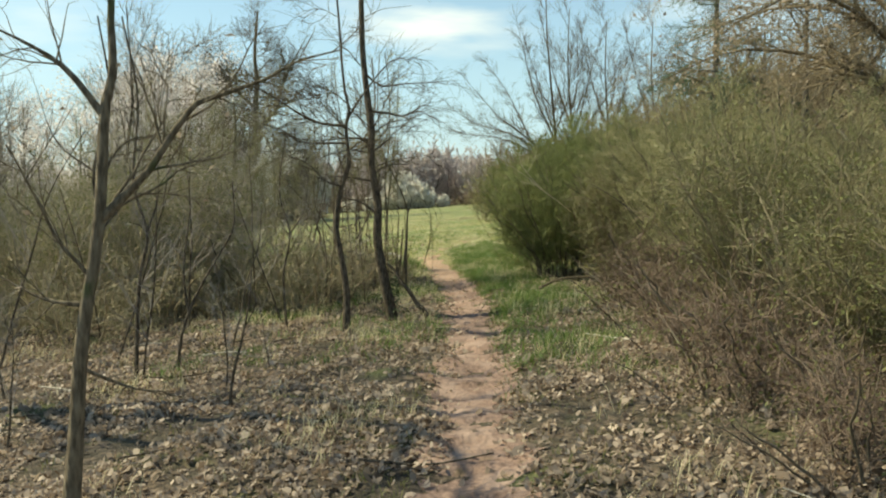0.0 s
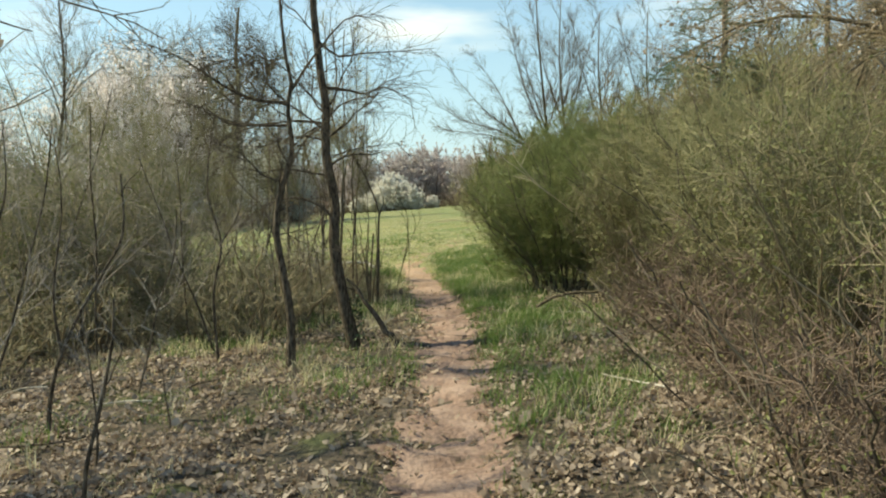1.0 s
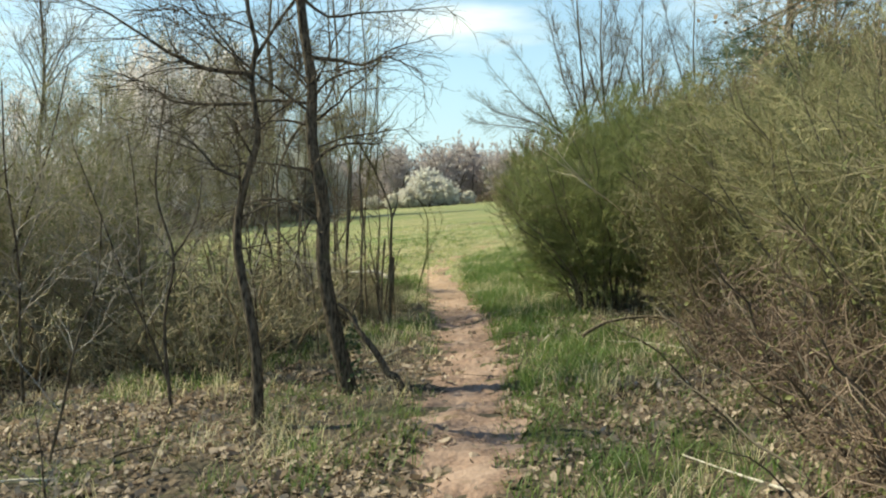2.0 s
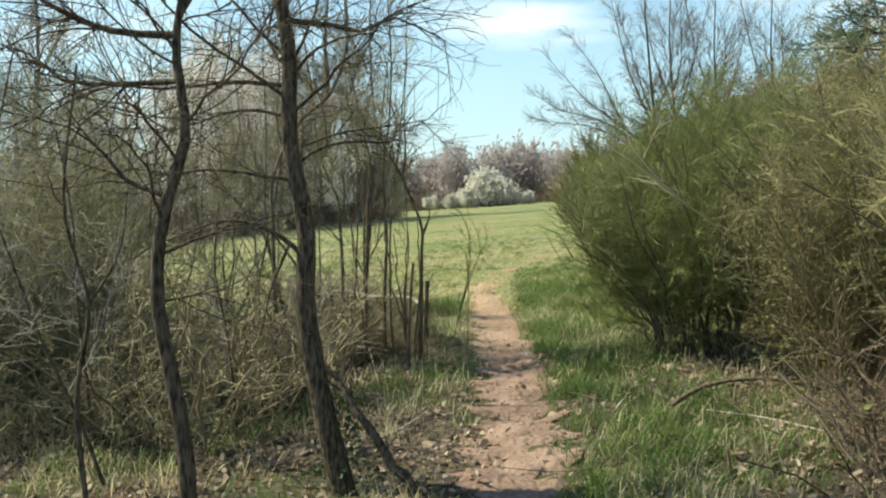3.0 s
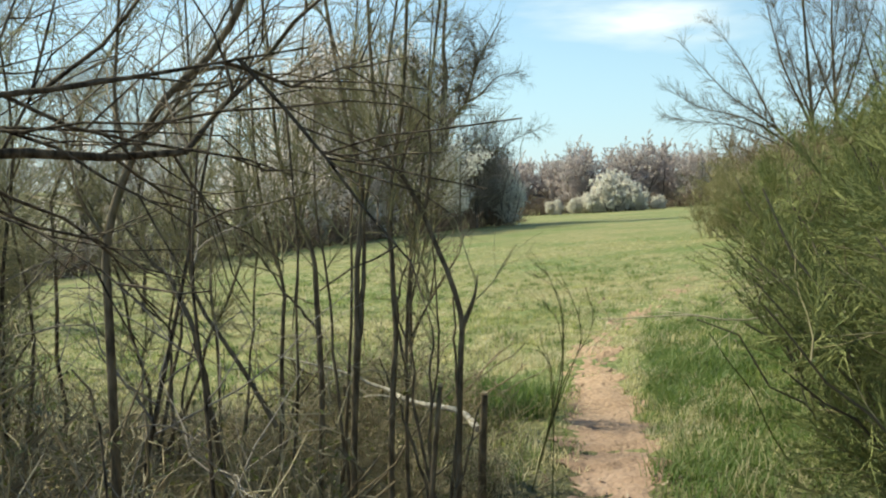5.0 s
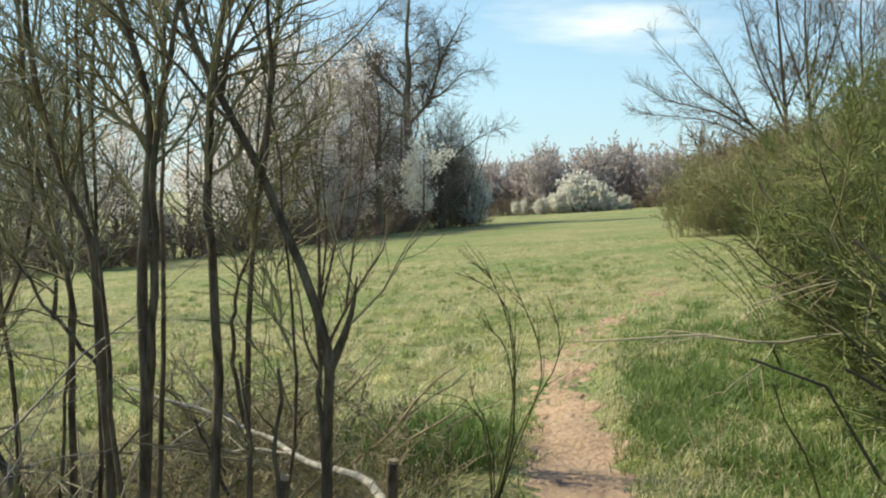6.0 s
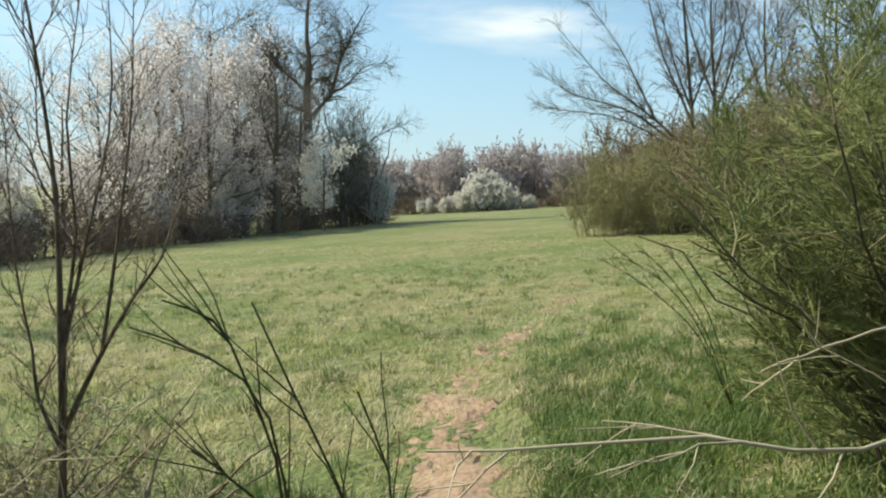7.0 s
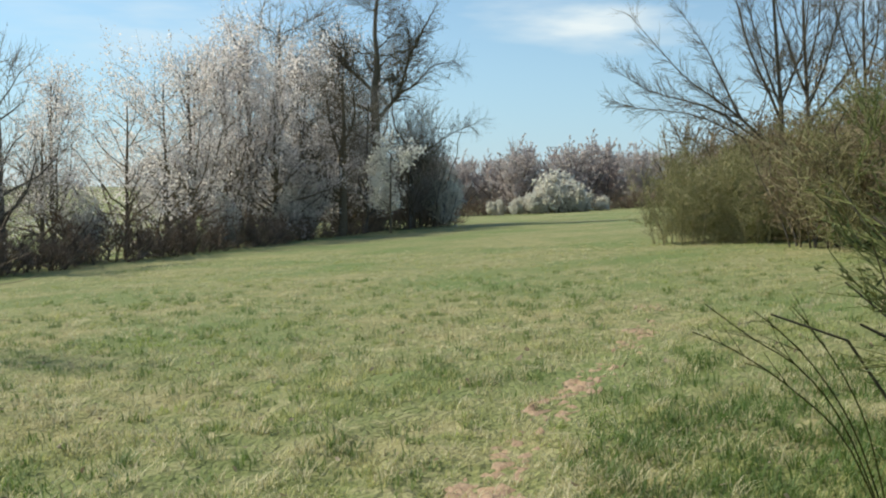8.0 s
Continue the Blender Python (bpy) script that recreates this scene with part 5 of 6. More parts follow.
bare_tree("field_tree", on_ground(6.25, 44.5), [(0.1, 0, -0.6), (0.0, 0, 2.0), (-0.1, 0, 4.2), (-0.22, 0, 5.3), (-0.45, 0, 7.6), (-0.6, 0.1, 9.5), (-0.7, 0.1, 12)], 0.10, rng,
          "bare spreading tree with low arching branches behind the bushes", [
              ([(0.0, 0, 3.6), (-0.5, 0.1, 4.8), (-1.15, 0.1, 6.2), (-1.7, 0.2, 8.2), (-2.2, 0.3, 10.4)], 0.055), ([(0.05, 0, 2.6), (-1.35, 0, 3.9), (-2.4, 0, 4.7), (-3.3, 0, 5.4), (-5.05, 0.1, 7.4)], 0.055),
              ([(0.05, 0, 2.5), (-1.9, -0.2, 4.0), (-3.2, -0.2, 4.5), (-4.3, -0.2, 4.8), (-5.4, -0.1, 5.5)], 0.045), ([(0.05, 0, 2.4), (-1.6, 0.2, 3.5), (-3.0, 0.3, 4.1), (-4.7, 0.3, 4.3), (-5.6, 0.3, 4.6)], 0.035)] + [
              ([(-1.35, 0, 3.9), (-2.0, 0.1, 5.2), (-2.6, 0.2, 6.4), (-3.9, 0.2, 8.2)], 0.038), ([(-0.1, 0, 4.2), (-0.6, 0.2, 5.6), (-1.0, 0.2, 6.9), (-1.9, 0.2, 9.6)], 0.045),
              ([(-0.1, 0, 4.4), (0.3, 0.3, 5.4), (0.6, 0.3, 6.4), (0.7, 0.2, 8.4), (1.0, 0.2, 10.2)], 0.045)],
          (10, 480, 2600), (2.0, 1.1, 0.55), BARK_DARK, BARK_DARK, group="field trees", limb_share=0.35, twig_r=0.008, limb_span=(0.3, 0.97), up=0.04, angles=((25, 60), (18, 50), (20, 50)), wander=0.18)
rng = rand(197)
pole_tree = bare_tree("field_tree", on_ground(7.1, 45.2), [(0, 0, -0.6), (0.1, 0, 3.0), (-0.05, 0.1, 5.4), (-0.25, 0, 7.8), (-0.2, 0.1, 10.8)], 0.09, rng, "bare tree with steep forking limbs rising like a fan", [
    ([(0, 0, 4.2), (0.5, 0.1, 5.5), (0.9, 0.2, 7.2), (1.6, 0.2, 9.8)], 0.05), ([(0, 0, 4.6), (-0.5, 0.2, 6.0), (-1.1, 0.1, 7.8), (-1.7, 0, 10.4)], 0.05),
    ([(0, 0, 3.6), (0.8, 0, 4.8), (1.8, 0.1, 6.2), (2.9, 0, 8.2)], 0.045), ([(0.05, 0, 3.0), (1.3, -0.1, 4.0), (2.6, 0, 5.2), (3.9, 0, 6.4)], 0.04), ([(0, 0.1, 5.6), (0.3, 0.1, 7.2), (0.2, 0.2, 9.6)], 0.04)],
                      (12, 320, 1600), (3.0, 1.4, 0.7), BARK_DARK, BARK_DARK, group="field trees", limb_share=0.38, twig_r=0.008, limb_span=(0.28, 0.97), up=0.07, angles=((22, 50), (18, 50), (20, 50)), wander=0.16)
strew(pole_tree, [(9.3, 46.4), (11.6, 45.6)], rand(98), (0.9, 1.02), (-35, 35))


# ---------------------------------------------------------------- overhanging tree and conifer at the right
b = on_ground(6.6, 11.8)
rng = rand(100)
side_limbs = [([(0, 0, z0), (-1.1 * math.cos(q), 1.1 * math.sin(q), z0 + 0.7), (-2.4 * math.cos(q), 2.4 * math.sin(q), z0 + 0.9), (-3.6 * math.cos(q), 3.6 * math.sin(q), z0 + 0.4)], 0.04)
              for z0, q in ((2.2, 0.3), (2.6, -0.5), (3.0, 0.9), (3.3, -1.0), (3.6, 0.1), (4.0, -0.4), (4.3, 0.7), (4.8, -0.1), (5.3, 0.4))]
bare_tree("oak", b, [(0, 0, -0.4), (0.05, 0.1, 1.5), (-0.1, 0.1, 3.2), (0.0, 0.2, 5.2), (0.1, 0.1, 7.5)], 0.15, rng, "oak with drooping brown twigs and withered leaves", side_limbs,
          (16, 620, 5200), (2.6, 1.1, 0.55), BARK_DARK, TWIG_BROWN, twig_r=0.0045, up=-0.05, wander=0.2, limb_span=(0.28, 0.98), petals=3600, petal_mat=DEAD_LEAF, petal_size=0.05, petal_name="dry_leaves")
side_thicket = bare_tree("side_tree", on_ground(9.6, 17.0), big_trunk(rand(103), 6.5), 0.12, rand(104), "leafless brown tree in the thicket behind the broom", [], (18, 180, 900), (3.0, 1.6, 0.8), BARK_FAR, TWIG_BROWN,
                         group="side trees", split=False, twig_r=0.009, limb_span=(0.08, 0.98), up=0.05, angles=((25, 65), (25, 60), (25, 60)))
strew(side_thicket, [(8.2, 12.5), (10.8, 21.5), (12.2, 15.0), (9.4, 9.0), (12.6, 26.0), (8.6, 20.0), (11.4, 30.0)], rand(105), (0.8, 1.1))


def conifer(place, rng, height, label):
    t = thing("conifer", place, label, "tree", "conifers")
    P0 = spline([(0, 0, -0.5), (0.05, 0, height * 0.5), (0, 0.05, height)], 16)[None]
    R0 = (height * 0.016 * np.linspace(1, 0.1, 16))[None]
    part("trunk", tubes(P0, R0, 9), BARK_FAR, t)
    P1, R1 = grow(rng, P0, R0, 95, (0.12, 0.98), (70, 100), height * 0.34, 7, 0.0, 0.06, 0.35, 0.3, 0.85, 0.01)
    for p, q in zip(P1[:24], R1[:24]):
        part("bough", tubes(p[None], q[None], 5), BARK_FAR, t)
    P2, R2 = grow(rng, P1, R1, 1300, (0.2, 1.0), (25, 65), 0.75, 4, -0.06, 0.1, 0.5, 0.4, 0.3, 0.006)
    P3, R3 = grow(rng, P2, R2, 9000, (0.05, 1.0), (25, 60), 0.22, 2, -0.02, 0.1, 0.8, 0.5, 0.2, 0.006)
    part("crown", tubes(P1[24:], R1[24:], 4) + tubes(P2, R2, 3) + tubes(P3, R3, 3), NEEDLE, t, kind="stuff")
    return t


conifer(on_ground(7.4, 23.0), rand(101), 9.0, "grey-green conifer standing behind the broom")

# ---------------------------------------------------------------- dead wood
def branch(name, points, radius, rng, mat, label, side=(6, 14), length=0.5, group="", cap=True):
    """A fallen or dead branch along the points, with side twigs."""
    base = points[0]
    t = thing(name, base, label, "branch", group)
    P0 = spline(local(points, base), 14)[None]
    P0 = P0 + rng.normal(size=P0.shape) * radius * 0.3
    R0 = (radius * np.linspace(1, 0.35, 14))[None]
    part("bough", tubes(P0, R0, 8, cap), mat, t)
    P1, R1 = grow(rng, P0, R0, side[0], (0.2, 0.98), (25, 55), length, 6, 0.0, 0.12, 0.5, 0.4, 0.3, 0.003)
    P2, R2 = grow(rng, P1, R1, side[1], (0.2, 1.0), (25, 50), length * 0.5, 4, 0.0, 0.12, 0.6, 0.5, 0.3, 0.002)
    part("twig_growth", tubes(P1, R1, 5) + tubes(P2, R2, 4), mat, t, kind="stuff")
    return t


def low(x, y, dz):
    return on_ground(x, y, dz)


branch("fallen_branch", [(-0.62, 14.55, 0.34), (-0.78, 14.75, 0.40), (-1.06, 14.93, 0.38), (-1.4, 15.25, 0.36), (-1.75, 15.35, 0.46), (-2.4, 15.6, 0.5)], 0.022, rand(110), BARK_PALE, "bleached barkless branch lying at the wood's edge", (4, 6), 0.6)
branch("dead_branch", [(1.9, 15.5, 1.0), (1.5, 15.35, 1.0), (1.24, 15.2, 1.0), (1.06, 15.1, 1.0), (0.88, 15.0, 0.985), (0.56, 14.97, 1.01), (0.31, 14.95, 0.99), (0.05, 14.95, 0.97)], 0.008, rand(111), TWIG_PALE, "pale dead branch sticking out of the broom", (7, 18), 0.36)
branch("dead_branch", [(1.9, 15.7, 1.1), (1.33, 15.5, 1.19), (1.17, 15.4, 1.19), (0.98, 15.35, 1.14), (0.8, 15.3, 1.08)], 0.006, rand(211), TWIG_PALE, "thin pale dead branch drooping from the broom", (3, 6), 0.2)
branch("dead_branch", [(2.2, 14.9, 1.15), (1.6, 14.6, 1.2), (1.15, 14.4, 1.33), (0.9, 14.3, 1.36)], 0.005, rand(112), TWIG_BROWN, "thin dark dead branch reaching from the broom", (4, 8), 0.3)
branch("dead_branch", [(1.95, 12.45, 1.2), (1.7, 12.25, 1.38), (1.52, 12.15, 1.5), (1.3, 12.1, 1.68), (1.06, 12.05, 1.84)], 0.008, rand(113), TWIG_PALE, "pale bare branch arching out of the broom", (3, 6), 0.4)
branch("dead_branch", [(1.62, 12.2, 1.42), (1.36, 12.1, 1.66), (1.2, 12.08, 1.86), (1.14, 12.05, 2.05)], 0.006, rand(114), TWIG_PALE, "pale bare branch arching out of the broom", (3, 6), 0.4)
branch("dead_branch", [(-0.1, 10.12, 0.0), (-0.28, 10.16, 0.2), (-0.44, 10.2, 0.42), (-0.6, 10.27, 0.62)], 0.034, rand(117), BARK_GREY, "dark broken bough leaning against the foot of the tree", (4, 10), 0.25)
branch("fallen_branch", [low(1.35, 11.2, 0.10), low(1.6, 11.35, 0.22), low(1.9, 11.4, 0.24), low(2.2, 11.4, 0.18), low(2.6, 11.3, 0.05)], 0.018, rand(115), BARK_DARK, "dark crooked fallen branch in the grass", (6, 12), 0.3)


def stump(x, y, h, r, lean, rng):
    t = thing("stump", on_ground(x, y), "upright sawn stub with a pale cut top", "stump", "stumps")
    P0 = spline([(0, 0, -0.1), (lean[0] * 0.4, lean[1] * 0.4, h * 0.5), (lean[0], lean[1], h)], 6)[None]
    R0 = np.linspace(r * 1.25, r * 0.9, 6)[None]
    part("stub", tubes(P0, R0, 9), BARK_DARK, t)
    top = P0[:, -1:] + np.array([[[0, 0, 0], [lean[0] * 0.05, lean[1] * 0.05, 0.012]]])
    part("cut_face", tubes(top, np.array([[r * 0.9, r * 0.86]]), 9, True), CUT_WOOD, t, "pale sawn wood")


r = rand(116)
stump(-0.55, 14.3, 0.66, 0.022, (0.02, 0.0), r)
stump(-0.60, 13.3, 0.95, 0.012, (0.06, 0.02), r)
stump(-1.75, 15.4, 0.45, 0.024, (-0.03, 0.02), r)


def whip_broom(x, y, lines, rng, label, side=3, thick=0.0062, twig=0.34):
    """A young broom: a few thin green whips along the lines."""
    t = thing("young_broom", on_ground(x, y), label, "broom", "young brooms")
    for points in lines:
        P0 = spline([(0, 0, -0.05)] + points, 14)[None]
        R0 = (thick * np.linspace(1, 0.4, 14))[None]
        whip = part("whip", tubes(P0, R0, 5), WHIP, t)
        P1, R1 = grow(rng, P0, R0, side, (0.45, 0.9), (8, 22), twig, 6, 0.0, 0.07, 0.7, 0.5, 0.5, thick * 0.4)
        part("side_growth", tubes(P1, R1, 4), WHIP, whip, kind="stuff")


whip_broom(-0.3, 14.5, [[(0.1, 0.0, 0.35), (0.18, 0.0, 0.65), (0.19, -0.01, 0.85), (0.19, -0.02, 1.0), (0.16, -0.05, 1.18), (0.08, -0.08, 1.26), (-0.02, -0.1, 1.3)], [(0.12, 0.0, 0.4), (0.2, 0.0, 0.68), (0.29, -0.03, 0.86), (0.35, -0.1, 0.98), (0.36, -0.12, 1.1), (0.32, -0.15, 1.23)],
                        [(0.1, 0.01, 0.36), (0.185, 0.0, 0.7), (0.17, -0.05, 0.99), (0.12, -0.1, 1.09), (0.09, -0.15, 1.14)], [(0.12, 0.01, 0.4), (0.24, 0.0, 0.75), (0.29, -0.03, 0.9), (0.28, -0.05, 1.04), (0.23, -0.1, 1.19), (0.16, -0.1, 1.34)],
                        [(0.1, -0.01, 0.36), (0.18, 0.0, 0.75), (0.18, -0.03, 1.05), (0.14, -0.05, 1.2), (0.09, -0.05, 1.3), (0.03, -0.1, 1.34)]], rand(120), "young broom with thin leafless green whips beside the path", 6, 0.0037, 0.26)
whip_broom(-0.1, 13.75, [[(0.02, 0.0, 0.5), (0.02, -0.02, 0.92), (-0.03, -0.06, 1.05), (-0.07, -0.07, 1.09), (-0.17, -0.09, 1.1)], [(0.02, 0.0, 0.5), (0.01, -0.02, 0.95), (-0.03, -0.05, 1.08), (-0.04, -0.05, 1.14)], [(0.02, 0.01, 0.5), (0.0, -0.03, 0.98), (-0.07, -0.05, 1.06), (-0.14, -0.05, 1.06)]],
           rand(121), "young broom with bent thin green whips", 1, 0.0026, 0.1)
whip_broom(1.65, 18.9, [[(-0.28, -0.2, 0.54), (-0.54, -0.5, 0.86), (-0.77, -0.7, 1.02), (-0.97, -0.9, 1.17)], [(-0.24, -0.2, 0.52), (-0.46, -0.4, 0.84), (-0.65, -0.6, 1.03), (-0.79, -0.8, 1.14)],
                        [(-0.28, -0.2, 0.49), (-0.58, -0.5, 0.79), (-0.83, -0.7, 0.97), (-1.01, -0.9, 1.07)], [(-0.16, -0.1, 0.49), (-0.32, -0.3, 0.78), (-0.48, -0.4, 1.0), (-0.59, -0.5, 1.12)]], rand(122), "young broom leaning over the grass with dark whips", 5, 0.0045)
whip_broom(1.25, 15.2, [[(-0.2, -0.4, 0.3), (-0.34, -0.75, 0.6), (-0.5, -1.2, 0.85), (-0.63, -1.75, 1.08)]], rand(123), "single dark broom whip leaning from the broom", 2, 0.005, 0.2)

# ---------------------------------------------------------------- ivy and grass at the trunk's foot, litter, grass
def scatter(rng, n, x0, x1, y0, y1, keep):
    p = np.column_stack([rng.uniform(x0, x1, n), rng.uniform(y0, y1, n)])
    p = p[keep(p[:, 0], p[:, 1], rng)]
    return np.column_stack([p, sunk(p[:, 0], p[:, 1])])


def patchy(x, y, s, seed):
    return np.sin(x * s + seed) * np.sin(y * s * 1.13 - seed * 1.7) + 0.6 * np.sin(x * s * 2.3 - y * s * 1.9 + seed)


def off_path(x, y):
    return np.abs(x - path_middle(y))


rng = rand(130)
P = scatter(rng, 485000, -10, 6, 0, 15.5, lambda x, y, g: (off_path(x, y) > 0.12 + g.uniform(0, 1, len(x)) ** 2 * 0.35) & (patchy(x, y, 1.9, 2) + 0.5 * patchy(x, y, 5.3, 1) > g.normal(size=len(x)) * 0.7 + 0.55 * np.exp(-((off_path(x, y) - 0.6) / 0.4) ** 2) - 0.25)
            & (g.uniform(size=len(x)) < np.clip((14 - y) / 8, 0.03, 1) * np.clip(y / 2.5, 0, 1) * np.clip((x + 10) / 3, 0, 1) * np.clip((6 - x) / 2, 0, 1)))
P[:, 2] += np.abs(rng.normal(size=len(P))) * 0.012 + 0.004
Q = scatter(rng, 900, -0.5, 1.2, 1, 15, lambda x, y, g: off_path(x, y) < 0.3)
Q[:, 2] += 0.03
tagged(new("leaf_litter", mesh_of("leaf_litter", curled(rng, np.concatenate([P, Q]), 0.046), DEAD_LEAF, False)), "curled pale brown fallen leaves on the wood floor", "leaves", kind="stuff")


def tufts(rng, spots, each, radius, height, width, lean):
    """Blades in tufts round the spots."""
    n = len(spots)
    c = np.repeat(spots, each, 0)
    a, d = rng.uniform(0, 6.28, n * each), radius * np.sqrt(rng.uniform(size=n * each))
    c[:, 0] += np.cos(a) * d
    c[:, 1] += np.sin(a) * d
    c[:, 2] = sunk(c[:, 0], c[:, 1]) - 0.005
    return blades(rng, c, np.repeat(height * rng.uniform(0.5, 1.4, n), each), width, lean)


rng = rand(131)
P = scatter(rng, 9000, 0.3, 3.4, 6.0, 20.5, lambda x, y, g: (off_path(x, y) > 0.24) & (patchy(x, y, 1.3, 5) + 0.4 > g.normal(size=len(x)) * 0.6)
            & (g.uniform(size=len(x)) < np.clip((y - 6) / 4, 0, 1) * np.clip((21 - y) / 4, 0, 1) * np.clip(1.4 - (x - 0.4) / 1.6, 0, 1)))
R = scatter(rng, 2600, -9, 3.2, 16.0, 32, lambda x, y, g: (off_path(x, y) > 0.3) & (patchy(x, y, 2.1, 6) + 0.6 * patchy(x, y, 5.7, 3) > 0.75 + 0.4 * g.normal(size=len(x))) | ((x > 0.9) & (x < 2.8) & (y < 21) & (off_path(x, y) > 0.4)))
Q = scatter(rng, 1500, -2.6, 0.1, 7.5, 17.5, lambda x, y, g: (off_path(x, y) > 0.24) & (patchy(x, y, 1.5, 8) - 0.3 > g.normal(size=len(x)) * 0.5))
tagged(new("verge_grass", mesh_of("verge_grass", tufts(rng, np.concatenate([P, Q, R]), 12, 0.10, 0.115, 0.006, 1.0), GRASS_BLADE)), "lush green grass tufts along the path", "grass", kind="stuff")

rng = rand(135)
P = scatter(rng, 5200, -8, 4.2, 3.0, 16.5, lambda x, y, g: (off_path(x, y) > 0.4) & (patchy(x, y, 1.7, 9) + 0.5 * patchy(x, y, 4.9, 2) > g.normal(size=len(x)) * 0.5 + 0.95 - 1.35 * np.clip((y - 8) / 4, 0, 1)))
tagged(new("dead_grass", mesh_of("dead_grass", tufts(rng, P, 9, 0.13, 0.17, 0.005, 1.1), GRASS_DRY)), "dry straw-coloured grass and stalks among the litter", "grass", kind="stuff")
P = scatter(rng, 4200, -6, 3.6, 2.6, 15.5, lambda x, y, g: (off_path(x, y) > 0.3) & (patchy(x, y, 2.3, 4) + 0.5 * patchy(x, y, 6.1, 7) > g.normal(size=len(x)) * 0.4 + 0.5 - 0.5 * np.exp(-((off_path(x, y) - 0.6) / 0.4) ** 2)))
tagged(new("moss_grass", mesh_of("moss_grass", tufts(rng, P, 10, 0.09, 0.06, 0.006, 1.3), MOSS_BLADE)), "olive moss and short grass on the wood floor", "grass", kind="stuff")

rng = rand(132)


def meadow_share(x, y, g):
    d = np.hypot(x - 0.2, y - 12.5)
    bare = np.clip((y - 17.6) / 4, 0.0, 0.55)
    return (g.uniform(size=len(x)) < np.clip((6.0 / d) ** 1.6, 0, 1)) & (y > 15.3 - 0.3 * np.clip(x, -9, 2) + 0.9 * np.sin(x * 1.3) + g.normal(size=len(x))) & ((off_path(x, y) > 0.26) | (g.uniform(size=len(x)) < bare))


P = scatter(rng, 120000, -16, 9, 14.2, 46, meadow_share)
thick = patchy(P[:, 0], P[:, 1], 1.6, 4) + 0.8 * patchy(P[:, 0], P[:, 1], 4.3, 2) + rng.normal(size=len(P)) * 0.5
P = P[thick > -0.15]
lush = patchy(P[:, 0], P[:, 1], 0.9, 3) + 0.7 * patchy(P[:, 0], P[:, 1], 2.7, 1) + rng.normal(size=len(P)) * 0.5
dry = (lush > 0.15) | ((off_path(P[:, 0], P[:, 1]) < 0.45) & (rng.uniform(size=len(P)) < 0.6))
tagged(new("meadow_grass", mesh_of("meadow_grass", tufts(rng, P[~dry], 9, 0.085, 0.075, 0.008, 1.2), MEADOW_BLADE)), "short yellow-green spring grass of the meadow", "grass", kind="stuff")
tagged(new("dry_grass", mesh_of("dry_grass", tufts(rng, P[dry], 10, 0.09, 0.075, 0.007, 1.5), GRASS_DRY)), "pale dry grass stalks in the meadow", "grass", kind="stuff")

rng = rand(136)
near = lambda x, y, g: (off_path(x, y) > 0.35) & (g.uniform(size=len(x)) < np.clip((7.0 / np.hypot(x - 0.2, y - 13)) ** 1.3, 0, 1))
P = scatter(rng, 3400, -11, 4, 16.2, 34, near)
tagged(new("straw_grass", mesh_of("straw_grass", tufts(rng, P[::2], 18, 0.07, 0.10, 0.007, 1.3), GRASS_DRY)), "pale straw tussocks standing in the meadow", "grass", kind="stuff")
tagged(new("long_grass", mesh_of("long_grass", tufts(rng, P[1::2], 22, 0.10, 0.10, 0.008, 1.1), GRASS_BLADE)), "darker green tussocks standing in the meadow", "grass", kind="stuff")
P = scatter(rng, 3600, 0.3, 3.6, 16.2, 23.0, lambda x, y, g: (off_path(x, y) > 0.6 + 0.3 * g.normal(size=len(x))) & (patchy(x, y, 2.2, 2) + 0.6 * patchy(x, y, 5.1, 5) + 0.9 - 0.35 * np.clip(y - 18, 0, 9) > 0.6 * g.normal(size=len(x))))
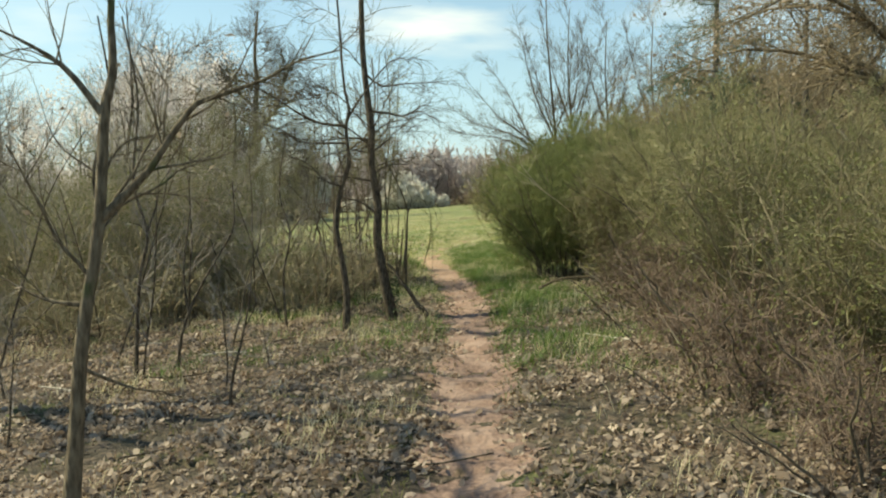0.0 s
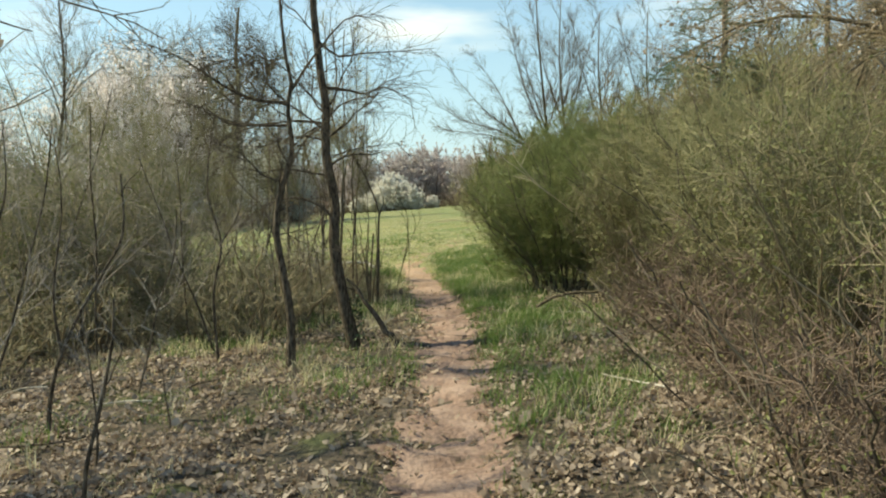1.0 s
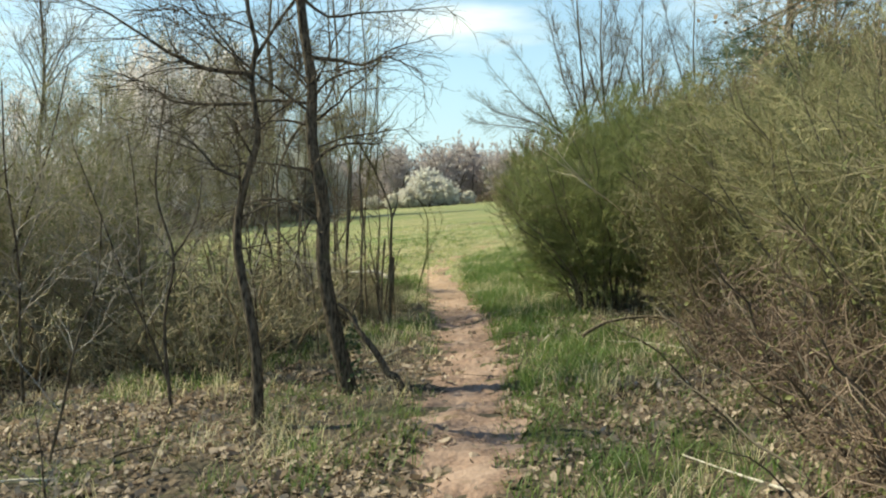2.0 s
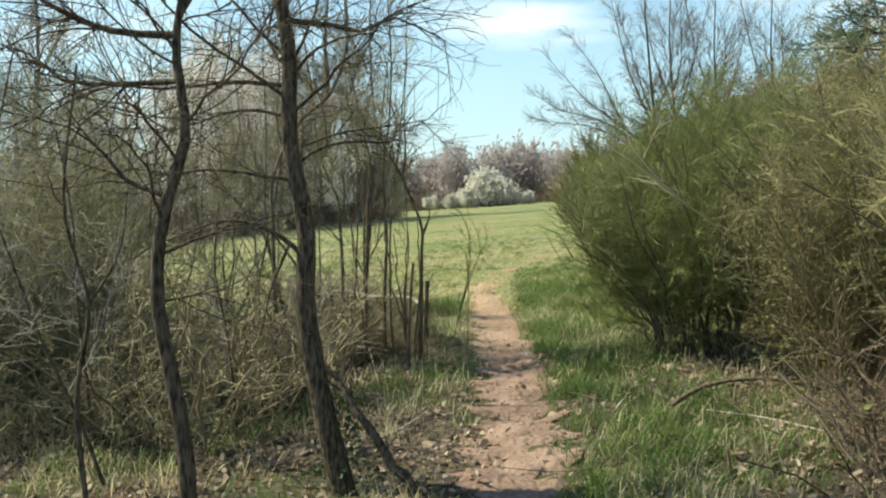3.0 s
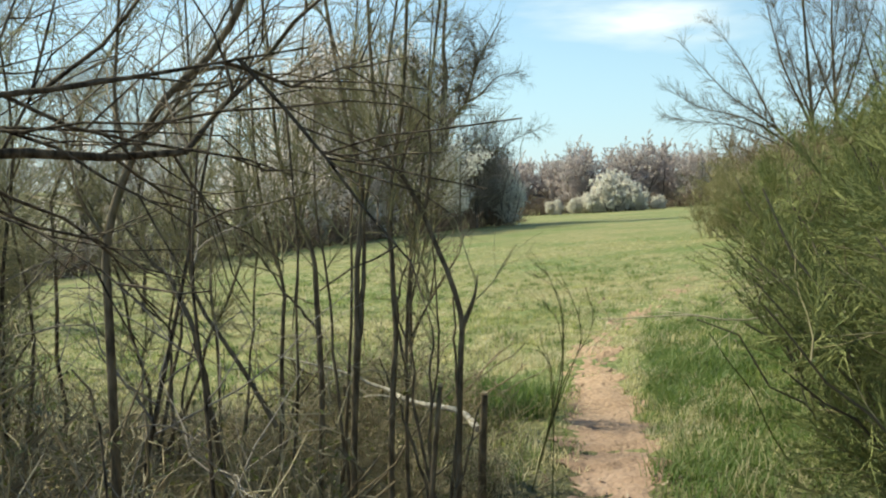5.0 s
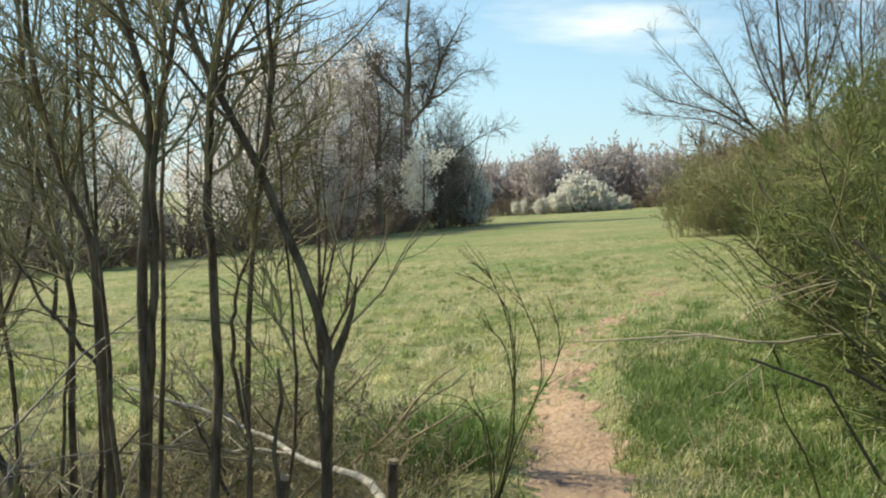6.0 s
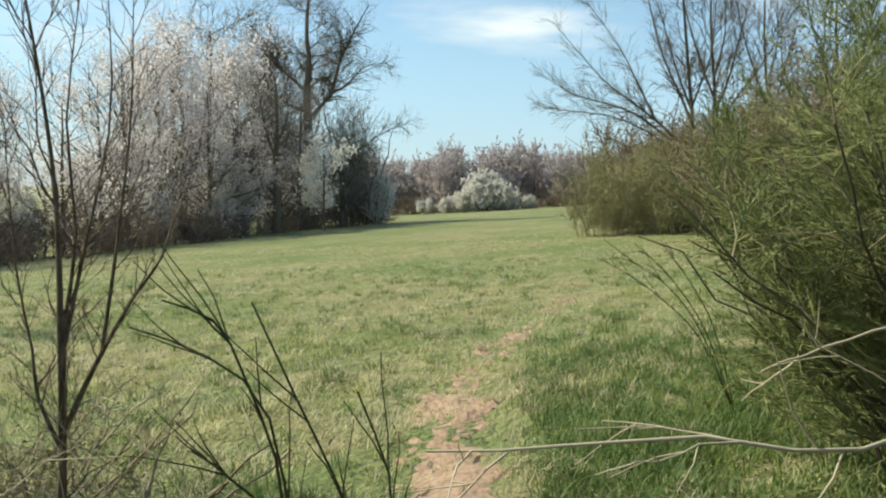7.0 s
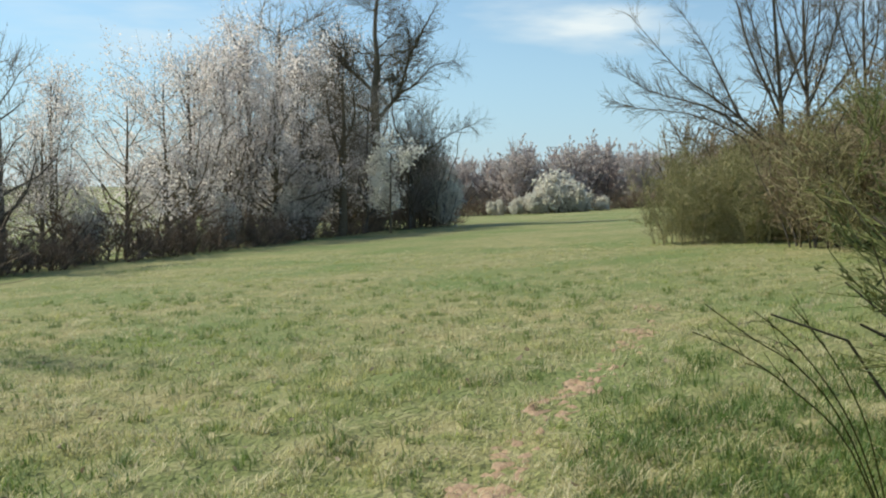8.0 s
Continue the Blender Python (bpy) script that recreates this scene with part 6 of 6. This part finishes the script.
N = scatter(rng, 420, -1.7, -0.2, 15.9, 17.4, lambda x, y, g: (off_path(x, y) > 0.4) & (((x + 0.95) / 0.65) ** 2 + ((y - 16.65) / 0.7) ** 2 < g.uniform(0.2, 1.2, len(x))))
tagged(new("tall_grass", mesh_of("tall_grass", tufts(rng, N, 16, 0.10, 0.19, 0.007, 0.8), GRASS_BLADE)), "deep green tall grass clump where path and bramble meet", "grass", kind="stuff")
tagged(new("lush_grass", mesh_of("lush_grass", tufts(rng, P, 11, 0.10, 0.11, 0.007, 1.1), GRASS_BLADE)), "deep green longer grass beside the young broom", "grass", kind="stuff")
P = scatter(rng, 420, -6, 3, 15.5, 26, lambda x, y, g: x > -99)
P[:, 2] += 0.05
tagged(new("meadow_leaves", mesh_of("meadow_leaves", curled(rng, P, 0.04), DEAD_LEAF, False)), "scattered pale dead leaves in the meadow grass", "leaves", kind="stuff")

rng = rand(133)
a, h = rng.uniform(0, 6.28, 260), rng.uniform(0, 0.6, 260) ** 1.5
P = np.column_stack([-0.55 - 0.09 * h + np.cos(a) * (0.085 + 0.12 * np.exp(-h * 5) * rng.uniform(size=260)), 10.42 + np.sin(a) * (0.085 + 0.12 * np.exp(-h * 5) * rng.uniform(size=260)), h])
tagged(new("ivy", mesh_of("ivy", leaves(rng, P, 0.035, 0.2, 0.8), IVY)), "dark ivy round the foot of the leaning tree", "ivy", kind="stuff")

r = rand(134)
for k in range(46):
    x, y = r.uniform(-4.5, 3.2), r.uniform(3.2, 13)
    if abs(x - path_middle(y)) < 0.5:
        continue
    a, L = r.uniform(0, 3.14), r.uniform(0.25, 0.8)
    pts = [on_ground(x + math.cos(a) * L * s, y + math.sin(a) * L * s, 0.02 + 0.03 * r.uniform()) for s in (0, 0.5, 1)]
    t = tagged(new("stick", mesh_of("stick", [(v, f) for v, f in tubes(spline(local(pts, pts[0]), 6)[None], (r.uniform(0.004, 0.011) * np.linspace(1, 0.5, 6))[None], 6, True)], BARK_PALE if k % 3 == 0 else BARK_GREY)),
               "bleached dry stick lying on the leaf litter" if k % 3 == 0 else "grey-brown dry stick lying on the leaf litter", "stick", "fallen sticks")
    t.matrix_world = pose(*pts[0])
